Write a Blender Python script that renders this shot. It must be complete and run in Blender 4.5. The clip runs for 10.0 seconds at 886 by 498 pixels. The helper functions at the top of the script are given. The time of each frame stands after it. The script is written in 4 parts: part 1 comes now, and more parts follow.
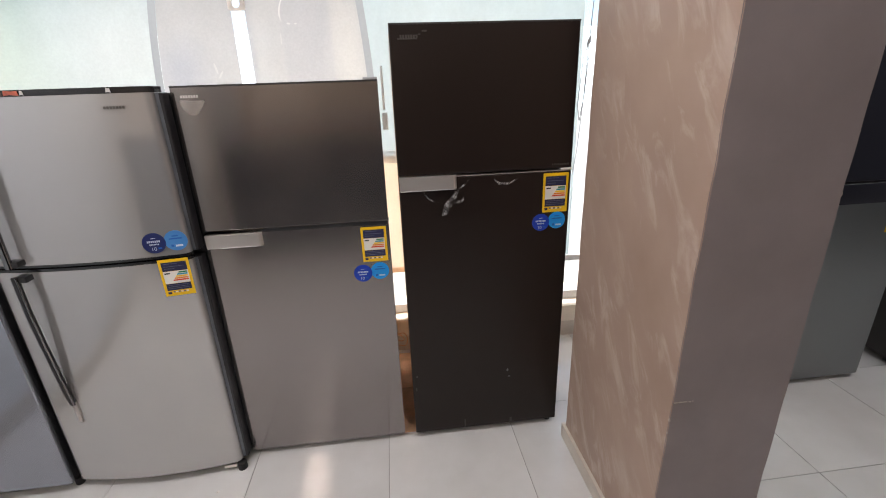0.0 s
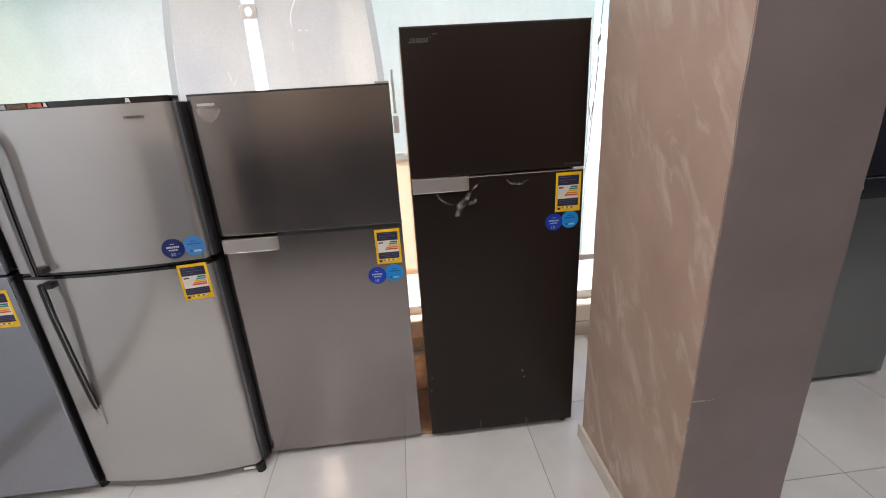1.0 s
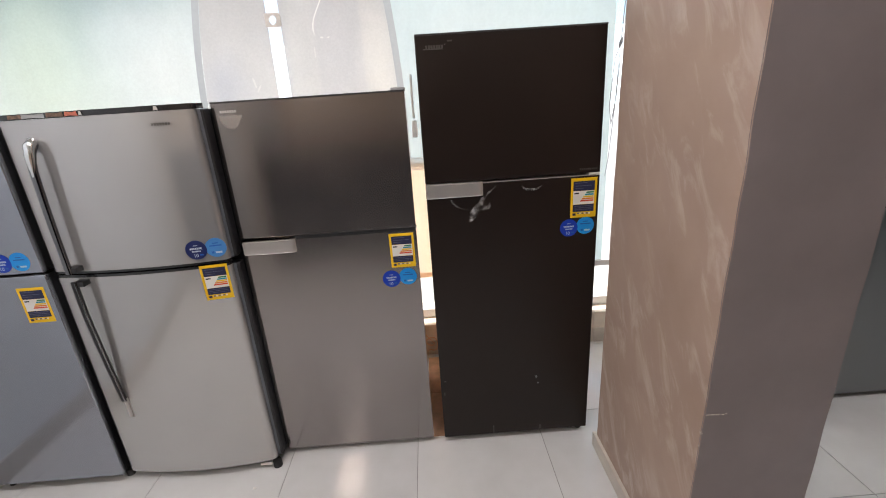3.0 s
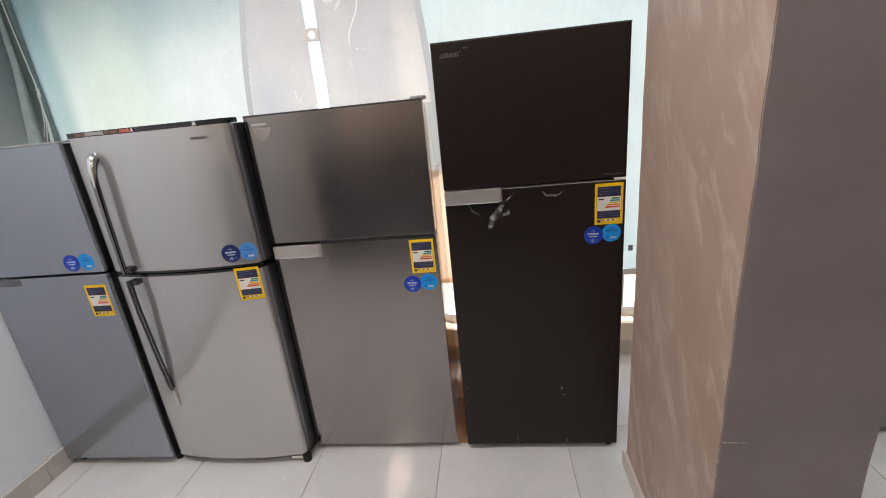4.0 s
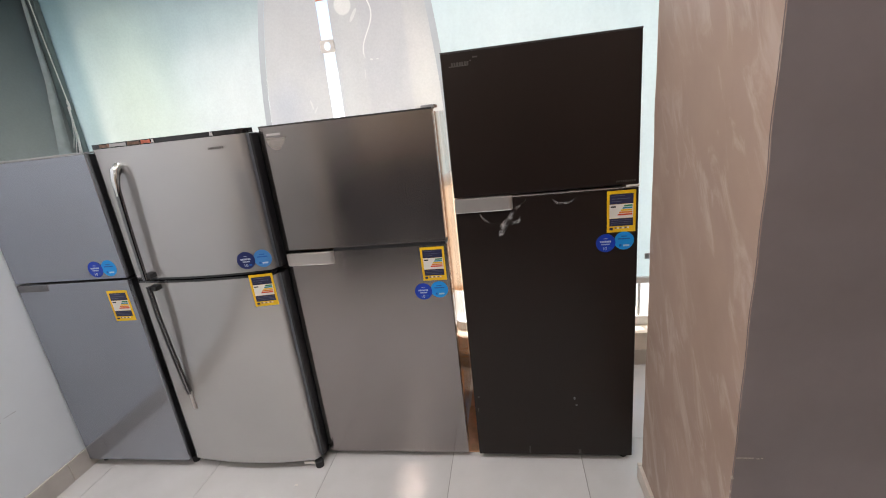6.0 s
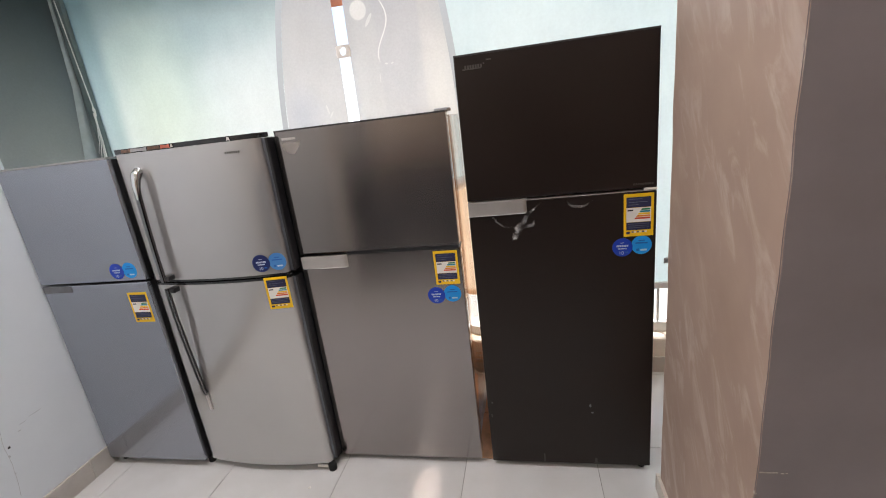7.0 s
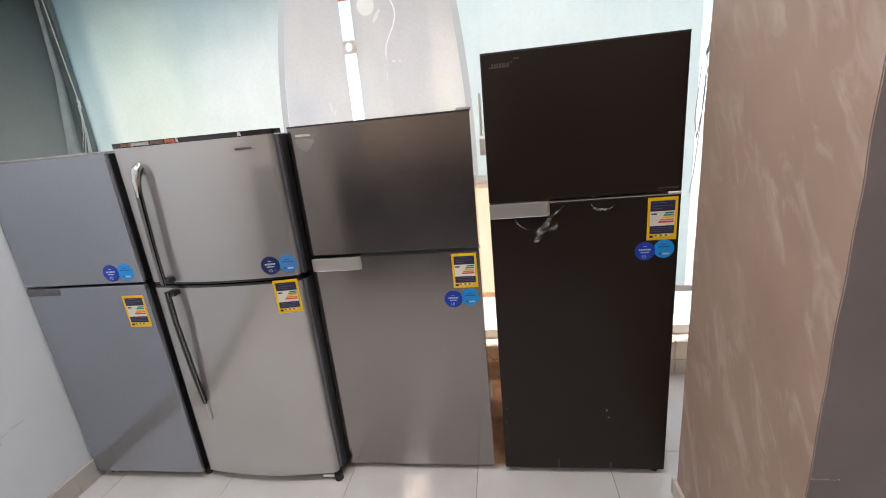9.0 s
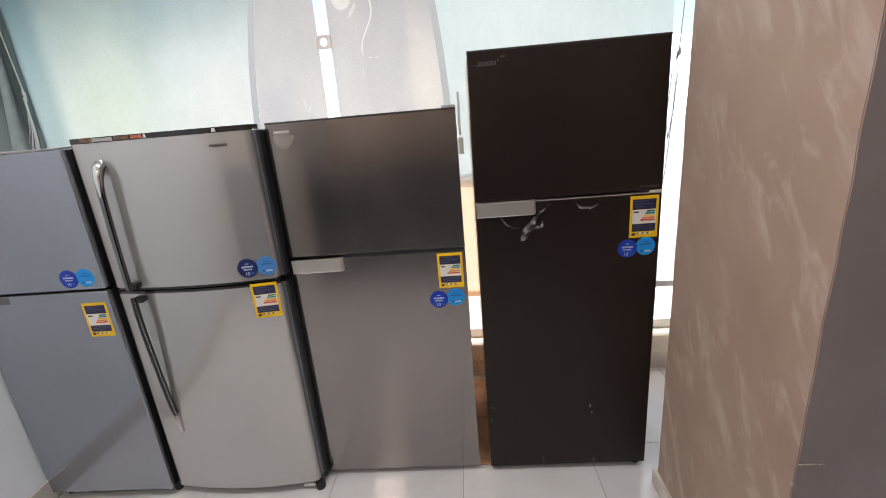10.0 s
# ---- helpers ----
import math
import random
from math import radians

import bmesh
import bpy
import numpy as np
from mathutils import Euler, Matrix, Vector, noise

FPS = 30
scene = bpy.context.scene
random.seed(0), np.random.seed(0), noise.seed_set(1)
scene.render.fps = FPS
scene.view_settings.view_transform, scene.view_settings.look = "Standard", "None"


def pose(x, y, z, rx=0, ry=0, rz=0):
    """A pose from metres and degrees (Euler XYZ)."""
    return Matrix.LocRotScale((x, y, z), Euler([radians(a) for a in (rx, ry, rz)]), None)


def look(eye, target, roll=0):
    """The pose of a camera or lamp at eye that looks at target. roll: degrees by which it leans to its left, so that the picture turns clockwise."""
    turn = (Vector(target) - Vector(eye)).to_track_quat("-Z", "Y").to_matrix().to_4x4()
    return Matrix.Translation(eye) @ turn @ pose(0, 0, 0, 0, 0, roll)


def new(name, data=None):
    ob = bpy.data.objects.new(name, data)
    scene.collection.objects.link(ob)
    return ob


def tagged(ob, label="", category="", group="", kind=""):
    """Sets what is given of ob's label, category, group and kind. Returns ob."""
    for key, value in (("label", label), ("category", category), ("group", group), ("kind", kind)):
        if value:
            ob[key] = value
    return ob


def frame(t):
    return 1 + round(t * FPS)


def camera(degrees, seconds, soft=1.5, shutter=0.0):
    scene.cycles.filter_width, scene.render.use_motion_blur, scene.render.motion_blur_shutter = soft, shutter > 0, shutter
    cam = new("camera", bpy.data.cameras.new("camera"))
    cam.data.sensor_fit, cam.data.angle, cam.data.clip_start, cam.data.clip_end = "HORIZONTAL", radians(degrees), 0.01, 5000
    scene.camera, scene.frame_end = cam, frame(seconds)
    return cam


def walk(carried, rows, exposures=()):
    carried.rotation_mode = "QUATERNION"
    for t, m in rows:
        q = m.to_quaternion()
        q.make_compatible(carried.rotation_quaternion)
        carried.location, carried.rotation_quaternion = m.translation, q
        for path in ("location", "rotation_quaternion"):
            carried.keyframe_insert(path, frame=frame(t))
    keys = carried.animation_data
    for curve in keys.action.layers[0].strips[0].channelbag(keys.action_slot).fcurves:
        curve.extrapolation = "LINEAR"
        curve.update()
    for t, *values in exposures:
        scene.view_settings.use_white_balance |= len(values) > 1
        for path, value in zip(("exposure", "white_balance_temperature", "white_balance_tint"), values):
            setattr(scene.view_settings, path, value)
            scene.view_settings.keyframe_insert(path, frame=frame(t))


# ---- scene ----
cam = camera(91.1, 10.0, soft=1.0)
PATH = [
    (0, (0.083, -0.004, 1.602), (0.28, 1.865, 0.917), -2.1),
    (0.5, (0.07, -0.006, 1.602), (0.235, 1.868, 0.924), -2.9),
    (1, (0.073, -0.01, 1.602), (0.22, 1.867, 0.928), -3.5),
    (1.5, (0.072, -0.015, 1.601), (0.205, 1.865, 0.932), -3.9),
    (2, (0.048, -0.022, 1.599), (0.176, 1.858, 0.929), -3.8),
    (2.2, (0.050, -0.026, 1.596), (0.177, 1.857, 0.934), -3.75),
    (3.3, (0.177, -0.017, 1.622), (0.161, 1.871, 0.962), -4.1),
    (3.5, (0.226, -0.016, 1.623), (0.167, 1.875, 0.973), -4.4),
    (4, (0.283, -0.012, 1.619), (0.05, 1.872, 0.989), -5.8),
    (4.5, (0.3, -0.011, 1.616), (0.037, 1.871, 0.994), -5.9),
    (5, (0.327, -0.018, 1.618), (0.035, 1.863, 1.005), -6.0),
    (5.5, (0.328, -0.015, 1.613), (0.029, 1.868, 1.01), -6.0),
    (6, (0.315, -0.01, 1.619), (0.001, 1.875, 1.028), -6.4),
    (6.2, (0.314, -0.010, 1.618), (-0.020, 1.874, 1.037), -6.6),
    (7.3, (0.330, 0.007, 1.611), (-0.062, 1.885, 1.046), -6.85),
    (7.5, (0.325, 0.004, 1.606), (-0.065, 1.883, 1.043), -6.8),
    (8, (0.315, -0.008, 1.613), (-0.074, 1.872, 1.051), -6.7),
    (8.5, (0.27, 0.001, 1.611), (-0.111, 1.882, 1.048), -6.5),
    (9, (0.153, 0.024, 1.622), (-0.133, 1.919, 1.052), -5.6),
    (9.5, (0.072, 0.029, 1.619), (-0.094, 1.934, 1.035), -4.7),
    (10, (0.068, 0.04, 1.622), (-0.059, 1.948, 1.037), -4.9),
]
walk(cam, [(t, look(eye, target, roll)) for t, eye, target, roll in PATH], exposures=[(0, 1.38, 6350, 12), (2.2, 1.39, 6350, 12), (4.0, 1.40, 6350, 11.5), (9, 1.41, 6350, 11.5), (10, 1.36, 6350, 11.5)])
SKY, SUN, LAMP, REAR_LAMP = 0.114, 2.4, 4.5, 8.2

# ---- light ----
world = bpy.data.worlds.new("world")
scene.world = world
world.use_nodes = True
wn = world.node_tree
sky = wn.nodes.new("ShaderNodeTexSky")
sky.sky_type = "NISHITA"
sky.sun_disc = False
sky.sun_elevation = radians(71)
sky.sun_rotation = radians(-22)
sky.air_density = 1.0
sky.dust_density = 1.6
wn.links.new(sky.outputs[0], wn.nodes["Background"].inputs[0])
wn.nodes["Background"].inputs[1].default_value = SKY

sun = new("sun", bpy.data.lights.new("sun", "SUN"))
sun.data.energy, sun.data.angle, sun.data.color = SUN, radians(2.0), (1.0, 0.93, 0.84)
sun.matrix_world = look((-1.2, 3.0, 9.6), (0, 0, 0))

# ---- materials ----

def material(name):
    m = bpy.data.materials.new(name)
    m.use_nodes = True
    return m, m.node_tree.nodes, m.node_tree.links, m.node_tree.nodes["Principled BSDF"]


def noise_node(nodes, links, scale, detail=4.0, stretch=(1, 1, 1), rough=0.55, object_space=False):
    co = nodes.new("ShaderNodeTexCoord") if object_space else nodes.new("ShaderNodeNewGeometry")
    mp = nodes.new("ShaderNodeMapping")
    mp.inputs["Scale"].default_value = stretch
    links.new(co.outputs["Object" if object_space else "Position"], mp.inputs[0])
    n = nodes.new("ShaderNodeTexNoise")
    n.inputs["Scale"].default_value, n.inputs["Detail"].default_value, n.inputs["Roughness"].default_value = scale, detail, rough
    links.new(mp.outputs[0], n.inputs["Vector"])
    return n


def ramp(nodes, links, src, stops):
    r = nodes.new("ShaderNodeValToRGB")
    while len(r.color_ramp.elements) < len(stops):
        r.color_ramp.elements.new(0.5)
    for e, (p, c) in zip(r.color_ramp.elements, stops):
        e.position, e.color = p, (*c, 1) if len(c) == 3 else c
    links.new(src, r.inputs[0])
    return r


def bump(nodes, links, src, strength, dist, target):
    b = nodes.new("ShaderNodeBump")
    b.inputs["Strength"].default_value, b.inputs["Distance"].default_value = strength, dist
    links.new(src, b.inputs["Height"])
    links.new(b.outputs[0], target.inputs["Normal"])
    return b


def grey(v):
    return (v, v, v)


def plain(name, colour, rough=0.5, metal=0.0, vary=0.12, scale=18.0, relief=0.0, coat=0.0):
    """Colour with fine and broad variation in tone and gloss."""
    m, nodes, links, bsdf = material(name)
    n1 = noise_node(nodes, links, scale, 5)
    lo, hi = [c * (1 - vary) for c in colour], [min(1, c * (1 + vary)) for c in colour]
    r = ramp(nodes, links, n1.outputs[0], [(0.3, lo), (0.7, hi)])
    links.new(r.outputs[0], bsdf.inputs["Base Color"])
    n2 = noise_node(nodes, links, scale * 0.22, 3)
    rr = ramp(nodes, links, n2.outputs[0], [(0.3, grey(max(0.02, rough - 0.06))), (0.7, grey(min(1, rough + 0.06)))])
    links.new(rr.outputs[0], bsdf.inputs["Roughness"])
    bsdf.inputs["Metallic"].default_value = metal
    bsdf.inputs["Coat Weight"].default_value = coat
    if relief:
        bump(nodes, links, n1.outputs[0], relief, 0.002, bsdf)
    return m


def brushed(name, colour, rough, metal=0.85, grain=0.025, aniso=0.0, coat=0.0, coat_rough=0.3):
    """Satin sheet steel with faint cloudy handling marks; its grain runs level, so that it spreads light up and down."""
    m, nodes, links, bsdf = material(name)
    if aniso:
        tan = nodes.new("ShaderNodeTangent")
        tan.direction_type, tan.axis = "RADIAL", "Z"
        links.new(tan.outputs[0], bsdf.inputs["Tangent"])
        bsdf.inputs["Anisotropic Rotation"].default_value = 0.25
    n2 = noise_node(nodes, links, 2.6, 3)
    r = ramp(nodes, links, n2.outputs[0], [(0.3, [c * (1 - grain) for c in colour]), (0.7, [c * (1 + grain) for c in colour])])
    links.new(r.outputs[0], bsdf.inputs["Base Color"])
    rr = ramp(nodes, links, n2.outputs[0], [(0.3, grey(rough - 0.025)), (0.7, grey(rough + 0.025))])
    links.new(rr.outputs[0], bsdf.inputs["Roughness"])
    bsdf.inputs["Metallic"].default_value = metal
    bsdf.inputs["Anisotropic"].default_value = aniso
    bsdf.inputs["Coat Weight"].default_value = coat
    bsdf.inputs["Coat Roughness"].default_value = coat_rough
    return m


STEEL_BLUE = brushed("steel_blue_grey", (0.355, 0.375, 0.425), 0.17, 0.78, aniso=0.6, coat=0.4, coat_rough=0.09)
STEEL_SATIN = brushed("steel_satin", (0.505, 0.497, 0.487), 0.13, 0.62, coat=1.0, coat_rough=0.05)
STEEL_WARM = brushed("steel_warm_grey", (0.332, 0.306, 0.299), 0.16, 0.97, aniso=0.8)
STEEL_FAR = brushed("steel_far_grey", (0.27, 0.28, 0.285), 0.33, 0.85)
STEEL_NIGHT = brushed("steel_dark_blue", (0.030, 0.031, 0.042), 0.33, 0.4)
STEEL_DARK = brushed("dark_brown_steel", (0.012, 0.0066, 0.0048), 0.36, 0.15, 0.12, coat=0.06)
STEEL_DARK.node_tree.nodes["Principled BSDF"].inputs["Specular IOR Level"].default_value = 0.43
CABINET_SILVER = plain("cabinet_silver_paint", (0.50, 0.49, 0.47), 0.14, 0.5, 0.05, coat=0.5)
CABINET_BRONZE = plain("cabinet_bronze_paint", (0.68, 0.47, 0.30), 0.14, 0.6, 0.06, coat=0.4)
CABINET_COPPER = plain("cabinet_copper_paint", (0.62, 0.33, 0.17), 0.16, 0.4, 0.06, coat=0.3)
CABINET_DARK = plain("cabinet_dark_paint", (0.03, 0.027, 0.026), 0.4)
BLACK_PLASTIC = plain("black_plastic", (0.014, 0.014, 0.016), 0.36)
GLOSS_BLACK = plain("glossy_black_plastic", (0.012, 0.012, 0.014), 0.12, coat=0.5)
RUBBER = plain("black_rubber", (0.012, 0.012, 0.012), 0.65)
EDGE_METAL = plain("door_edge_metal", (0.17, 0.185, 0.21), 0.36, 0.8)
CHROME = plain("chrome", (0.80, 0.80, 0.80), 0.07, 1.0, 0.03)
DARK_CHROME = plain("dark_chrome", (0.22, 0.22, 0.225), 0.08, 1.0, 0.03)
HANDLE_SILVER = brushed("handle_silver", (0.57, 0.54, 0.515), 0.34, 0.72)
POCKET_GREY = plain("pocket_grey", (0.16, 0.16, 0.17), 0.4, 0.5)
HINGE_GREY = plain("hinge_grey", (0.30, 0.30, 0.30), 0.6)
LABEL_YELLOW = plain("label_yellow", (0.80, 0.50, 0.003), 0.42, vary=0.05)
LABEL_WHITE = plain("label_white", (0.74, 0.71, 0.66), 0.45, vary=0.04)
LABEL_NAVY = plain("label_navy", (0.017, 0.020, 0.065), 0.45)
LABEL_TEXT = plain("label_text", (0.13, 0.14, 0.20), 0.45)
LABEL_GREEN = plain("label_green", (0.02, 0.20, 0.07), 0.45)
LABEL_TEAL = plain("label_teal", (0.02, 0.26, 0.36), 0.45)
LABEL_ORANGE = plain("label_orange", (0.78, 0.24, 0.01), 0.45)
LABEL_RED = plain("label_red", (0.66, 0.07, 0.02), 0.45)
LABEL_BLACK = plain("label_black", (0.02, 0.02, 0.02), 0.45)
STICKER_TEXT = plain("sticker_text", (0.50, 0.55, 0.64), 0.45, vary=0.04)
STICKER_BLUE = plain("sticker_blue", (0.001, 0.038, 0.40), 0.35, vary=0.06)
STICKER_NAVY = plain("sticker_navy", (0.008, 0.018, 0.11), 0.35, vary=0.06)
STICKER_SKY = plain("sticker_sky", (0.006, 0.27, 0.70), 0.35, vary=0.06)
STICKER_PALE = plain("sticker_pale_blue", (0.055, 0.21, 0.50), 0.35, vary=0.06)
STICKER_MID = plain("sticker_mid_blue", (0.008, 0.10, 0.38), 0.35, vary=0.06)
DOOR_GLINT = plain("painted_glint", (0.20, 0.205, 0.22), 0.5, vary=0.4, scale=160)
LOGO_DARK = plain("logo_dark", (0.10, 0.095, 0.09), 0.4, 0.6)
LOGO_LIGHT = plain("logo_light", (0.62, 0.60, 0.58), 0.4, 0.5)
LOGO_FAINT = plain("logo_faint", (0.08, 0.073, 0.068), 0.35, 0.3)
WARM_BROWN = plain("warm_brown", (0.68, 0.40, 0.23), 0.75, vary=0.22, scale=14, relief=0.2)
CAP_PALE = plain("cap_pale_grey", (0.50, 0.48, 0.46), 0.5)
FRAME_WHITE = plain("white_aluminium", (0.72, 0.72, 0.71), 0.35, vary=0.05)
CORD = plain("white_cord", (0.86, 0.86, 0.84), 0.7, vary=0.15, scale=300)
CAP_RED = plain("cap_red", (0.40, 0.10, 0.06), 0.4, vary=0.4, scale=60)
CAP_BROWN = plain("cap_brown", (0.13, 0.075, 0.05), 0.4, vary=0.6, scale=70)
CEIL = plain("ceiling_white", (0.80, 0.79, 0.77), 0.8, vary=0.04, scale=4)
GROUT = plain("grout_grey", (0.30, 0.29, 0.27), 0.85, vary=0.2, scale=60)
SKIRT = plain("skirting_tile", (0.53, 0.495, 0.455), 0.38, vary=0.10, scale=7)
CREAM_TILE = plain("cream_tile", (0.60, 0.54, 0.47), 0.3, vary=0.1, scale=9)
MARBLE = plain("cream_marble", (0.80, 0.71, 0.60), 0.36, vary=0.12, scale=5)
ORANGE_STRIP = plain("orange_strip", (0.72, 0.25, 0.12), 0.5)
PLASTER_CHIP = plain("bare_plaster", (0.44, 0.38, 0.33), 0.9, vary=0.2, scale=120, relief=0.4)


def tile_material():
    m, nodes, links, bsdf = material("porcelain_tile")
    info = nodes.new("ShaderNodeObjectInfo")
    n1 = noise_node(nodes, links, 4.5, 6)
    n2 = noise_node(nodes, links, 0.9, 2)
    r = ramp(nodes, links, n1.outputs[0], [(0.25, (0.60, 0.59, 0.575)), (0.75, (0.68, 0.67, 0.66))])
    hsv = nodes.new("ShaderNodeHueSaturation")
    mr = nodes.new("ShaderNodeMapRange")
    mr.inputs["To Min"].default_value, mr.inputs["To Max"].default_value = 0.95, 1.03
    links.new(info.outputs["Random"], mr.inputs[0])
    links.new(mr.outputs[0], hsv.inputs["Value"])
    links.new(r.outputs[0], hsv.inputs["Color"])
    links.new(hsv.outputs[0], bsdf.inputs["Base Color"])
    rr = ramp(nodes, links, n2.outputs[0], [(0.3, grey(0.07)), (0.7, grey(0.14))])
    links.new(rr.outputs[0], bsdf.inputs["Roughness"])
    n3 = noise_node(nodes, links, 2.2, 2)
    bump(nodes, links, n3.outputs[0], 0.05, 0.004, bsdf)
    return m


TILE = tile_material()


def column_material():
    """Taupe pearl plaster with pale slanting trowel strokes."""
    m, nodes, links, bsdf = material("taupe_pearl_plaster")
    n1 = noise_node(nodes, links, 3.0, 5)
    co = nodes.new("ShaderNodeNewGeometry")
    mp = nodes.new("ShaderNodeMapping")
    tilt = nodes.new("ShaderNodeMapping")
    tilt.inputs["Rotation"].default_value = (radians(32), 0, 0)
    links.new(co.outputs["Position"], tilt.inputs[0])
    mp.inputs["Scale"].default_value = (5.0, 10.5, 3.6)
    links.new(tilt.outputs[0], mp.inputs[0])
    st = nodes.new("ShaderNodeTexNoise")
    st.inputs["Scale"].default_value, st.inputs["Detail"].default_value, st.inputs["Roughness"].default_value = 1.3, 5, 0.62
    st.inputs["Distortion"].default_value = 0.6
    links.new(mp.outputs[0], st.inputs["Vector"])
    base = ramp(nodes, links, n1.outputs[0], [(0.3, (0.358, 0.247, 0.187)), (0.7, (0.432, 0.311, 0.241))])
    stroke = ramp(nodes, links, st.outputs[0], [(0.50, grey(0.0)), (0.72, grey(0.8))])
    mix = nodes.new("ShaderNodeMix")
    mix.data_type = "RGBA"
    patch = ramp(nodes, links, noise_node(nodes, links, 2.3, 3).outputs[0], [(0.38, grey(0.12)), (0.62, grey(1.0))])
    both = nodes.new("ShaderNodeMath")
    both.operation = "MULTIPLY"
    links.new(stroke.outputs[0], both.inputs[0])
    links.new(patch.outputs[0], both.inputs[1])
    links.new(both.outputs[0], mix.inputs["Factor"])
    links.new(base.outputs[0], mix.inputs["A"])
    mix.inputs["B"].default_value = (0.60, 0.51, 0.45, 1)
    links.new(mix.outputs["Result"], bsdf.inputs["Base Color"])
    rr = ramp(nodes, links, st.outputs[0], [(0.4, grey(0.62)), (0.75, grey(0.42))])
    links.new(rr.outputs[0], bsdf.inputs["Roughness"])
    bsdf.inputs["Sheen Weight"].default_value = 0.08
    n4 = noise_node(nodes, links, 55, 4)
    bump(nodes, links, n4.outputs[0], 0.18, 0.0012, bsdf)
    return m


COLUMN_PAINT = column_material()
# Stroke-free front finish; its darker, greyer tone also carries that face's shade.
COLUMN_PLAIN_SHADED = plain("taupe_plain_shaded", (0.298, 0.250, 0.252), 0.6, vary=0.07, scale=6, relief=0.15)


def wall_material():
    m, nodes, links, bsdf = material("white_wall_paint")
    n1 = noise_node(nodes, links, 2.4, 5)
    n2 = noise_node(nodes, links, 34, 4)
    r = ramp(nodes, links, n1.outputs[0], [(0.3, (0.71, 0.755, 0.80)), (0.7, (0.76, 0.805, 0.845))])
    links.new(r.outputs[0], bsdf.inputs["Base Color"])
    bsdf.inputs["Roughness"].default_value = 0.55
    bump(nodes, links, n2.outputs[0], 0.12, 0.001, bsdf)
    return m


WALL = wall_material()
# Near-black and warm pale tones, set for what the steel doors reflect.
BACK_WALL = plain("reflection_dark", (0.022, 0.022, 0.030), 0.7, vary=0.06, scale=3)
BACK_WALL_PALE = plain("reflection_warm", (0.70, 0.575, 0.47), 0.7, vary=0.06, scale=3)


def film_shader(m, colour, pearl, through_share):
    """Lets diffuse daylight through, with a faint gloss."""
    nodes, links = m.node_tree.nodes, m.node_tree.links
    out = nodes["Material Output"]
    tr = nodes.new("ShaderNodeBsdfTranslucent")
    df = nodes.new("ShaderNodeBsdfDiffuse")
    gl = nodes.new("ShaderNodeBsdfGlossy")
    gl.inputs["Roughness"].default_value = 0.3
    links.new(colour, tr.inputs[0])
    links.new(colour, df.inputs[0])
    m1, m2 = nodes.new("ShaderNodeMixShader"), nodes.new("ShaderNodeMixShader")
    m1.inputs[0].default_value = through_share
    links.new(df.outputs[0], m1.inputs[1])
    links.new(tr.outputs[0], m1.inputs[2])
    m2.inputs[0].default_value = pearl
    links.new(m1.outputs[0], m2.inputs[1])
    links.new(gl.outputs[0], m2.inputs[2])
    links.new(m2.outputs[0], out.inputs["Surface"])


def film_material(name, stops, centre, span, pearl=0.06, through_share=0.75):
    """Frosted sheet on glass: lets diffuse daylight through, in soft blurred colours."""
    m, nodes, links, bsdf = material(name)
    nodes.remove(bsdf)
    geo = nodes.new("ShaderNodeNewGeometry")
    mp = nodes.new("ShaderNodeMapping")
    mp.inputs["Location"].default_value = [-c / s for c, s in zip(centre, span)]
    mp.inputs["Scale"].default_value = [1 / s for s in span]
    links.new(geo.outputs["Position"], mp.inputs[0])
    ln = nodes.new("ShaderNodeVectorMath")
    ln.operation = "LENGTH"
    links.new(mp.outputs[0], ln.inputs[0])
    n = noise_node(nodes, links, 1.6, 3)
    add = nodes.new("ShaderNodeMath")
    add.operation = "MULTIPLY_ADD"
    add.inputs[1].default_value = 0.45
    links.new(n.outputs[0], add.inputs[0])
    links.new(ln.outputs["Value"], add.inputs[2])
    sub = nodes.new("ShaderNodeMath")
    sub.operation = "SUBTRACT"
    sub.inputs[1].default_value = 0.22
    links.new(add.outputs[0], sub.inputs[0])
    col = ramp(nodes, links, sub.outputs[0], stops)
    fine = noise_node(nodes, links, 7, 6, (3.0, 1, 0.8))
    speck = noise_node(nodes, links, 75, 4)
    both = nodes.new("ShaderNodeMath")
    both.operation = "MULTIPLY_ADD"
    both.inputs[1].default_value = 0.5
    half = nodes.new("ShaderNodeMath")
    half.operation = "MULTIPLY"
    half.inputs[1].default_value = 0.5
    links.new(speck.outputs[0], half.inputs[0])
    links.new(fine.outputs[0], both.inputs[0])
    links.new(half.outputs[0], both.inputs[2])
    fr = ramp(nodes, links, both.outputs[0], [(0.3, grey(0.90)), (0.7, grey(1.0))])
    mul = nodes.new("ShaderNodeMix")
    mul.data_type, mul.blend_type = "RGBA", "MULTIPLY"
    mul.inputs["Factor"].default_value = 1
    links.new(col.outputs[0], mul.inputs["A"])
    links.new(fr.outputs[0], mul.inputs["B"])
    colour = mul.outputs["Result"]
    film_shader(m, colour, pearl, through_share)
    return m


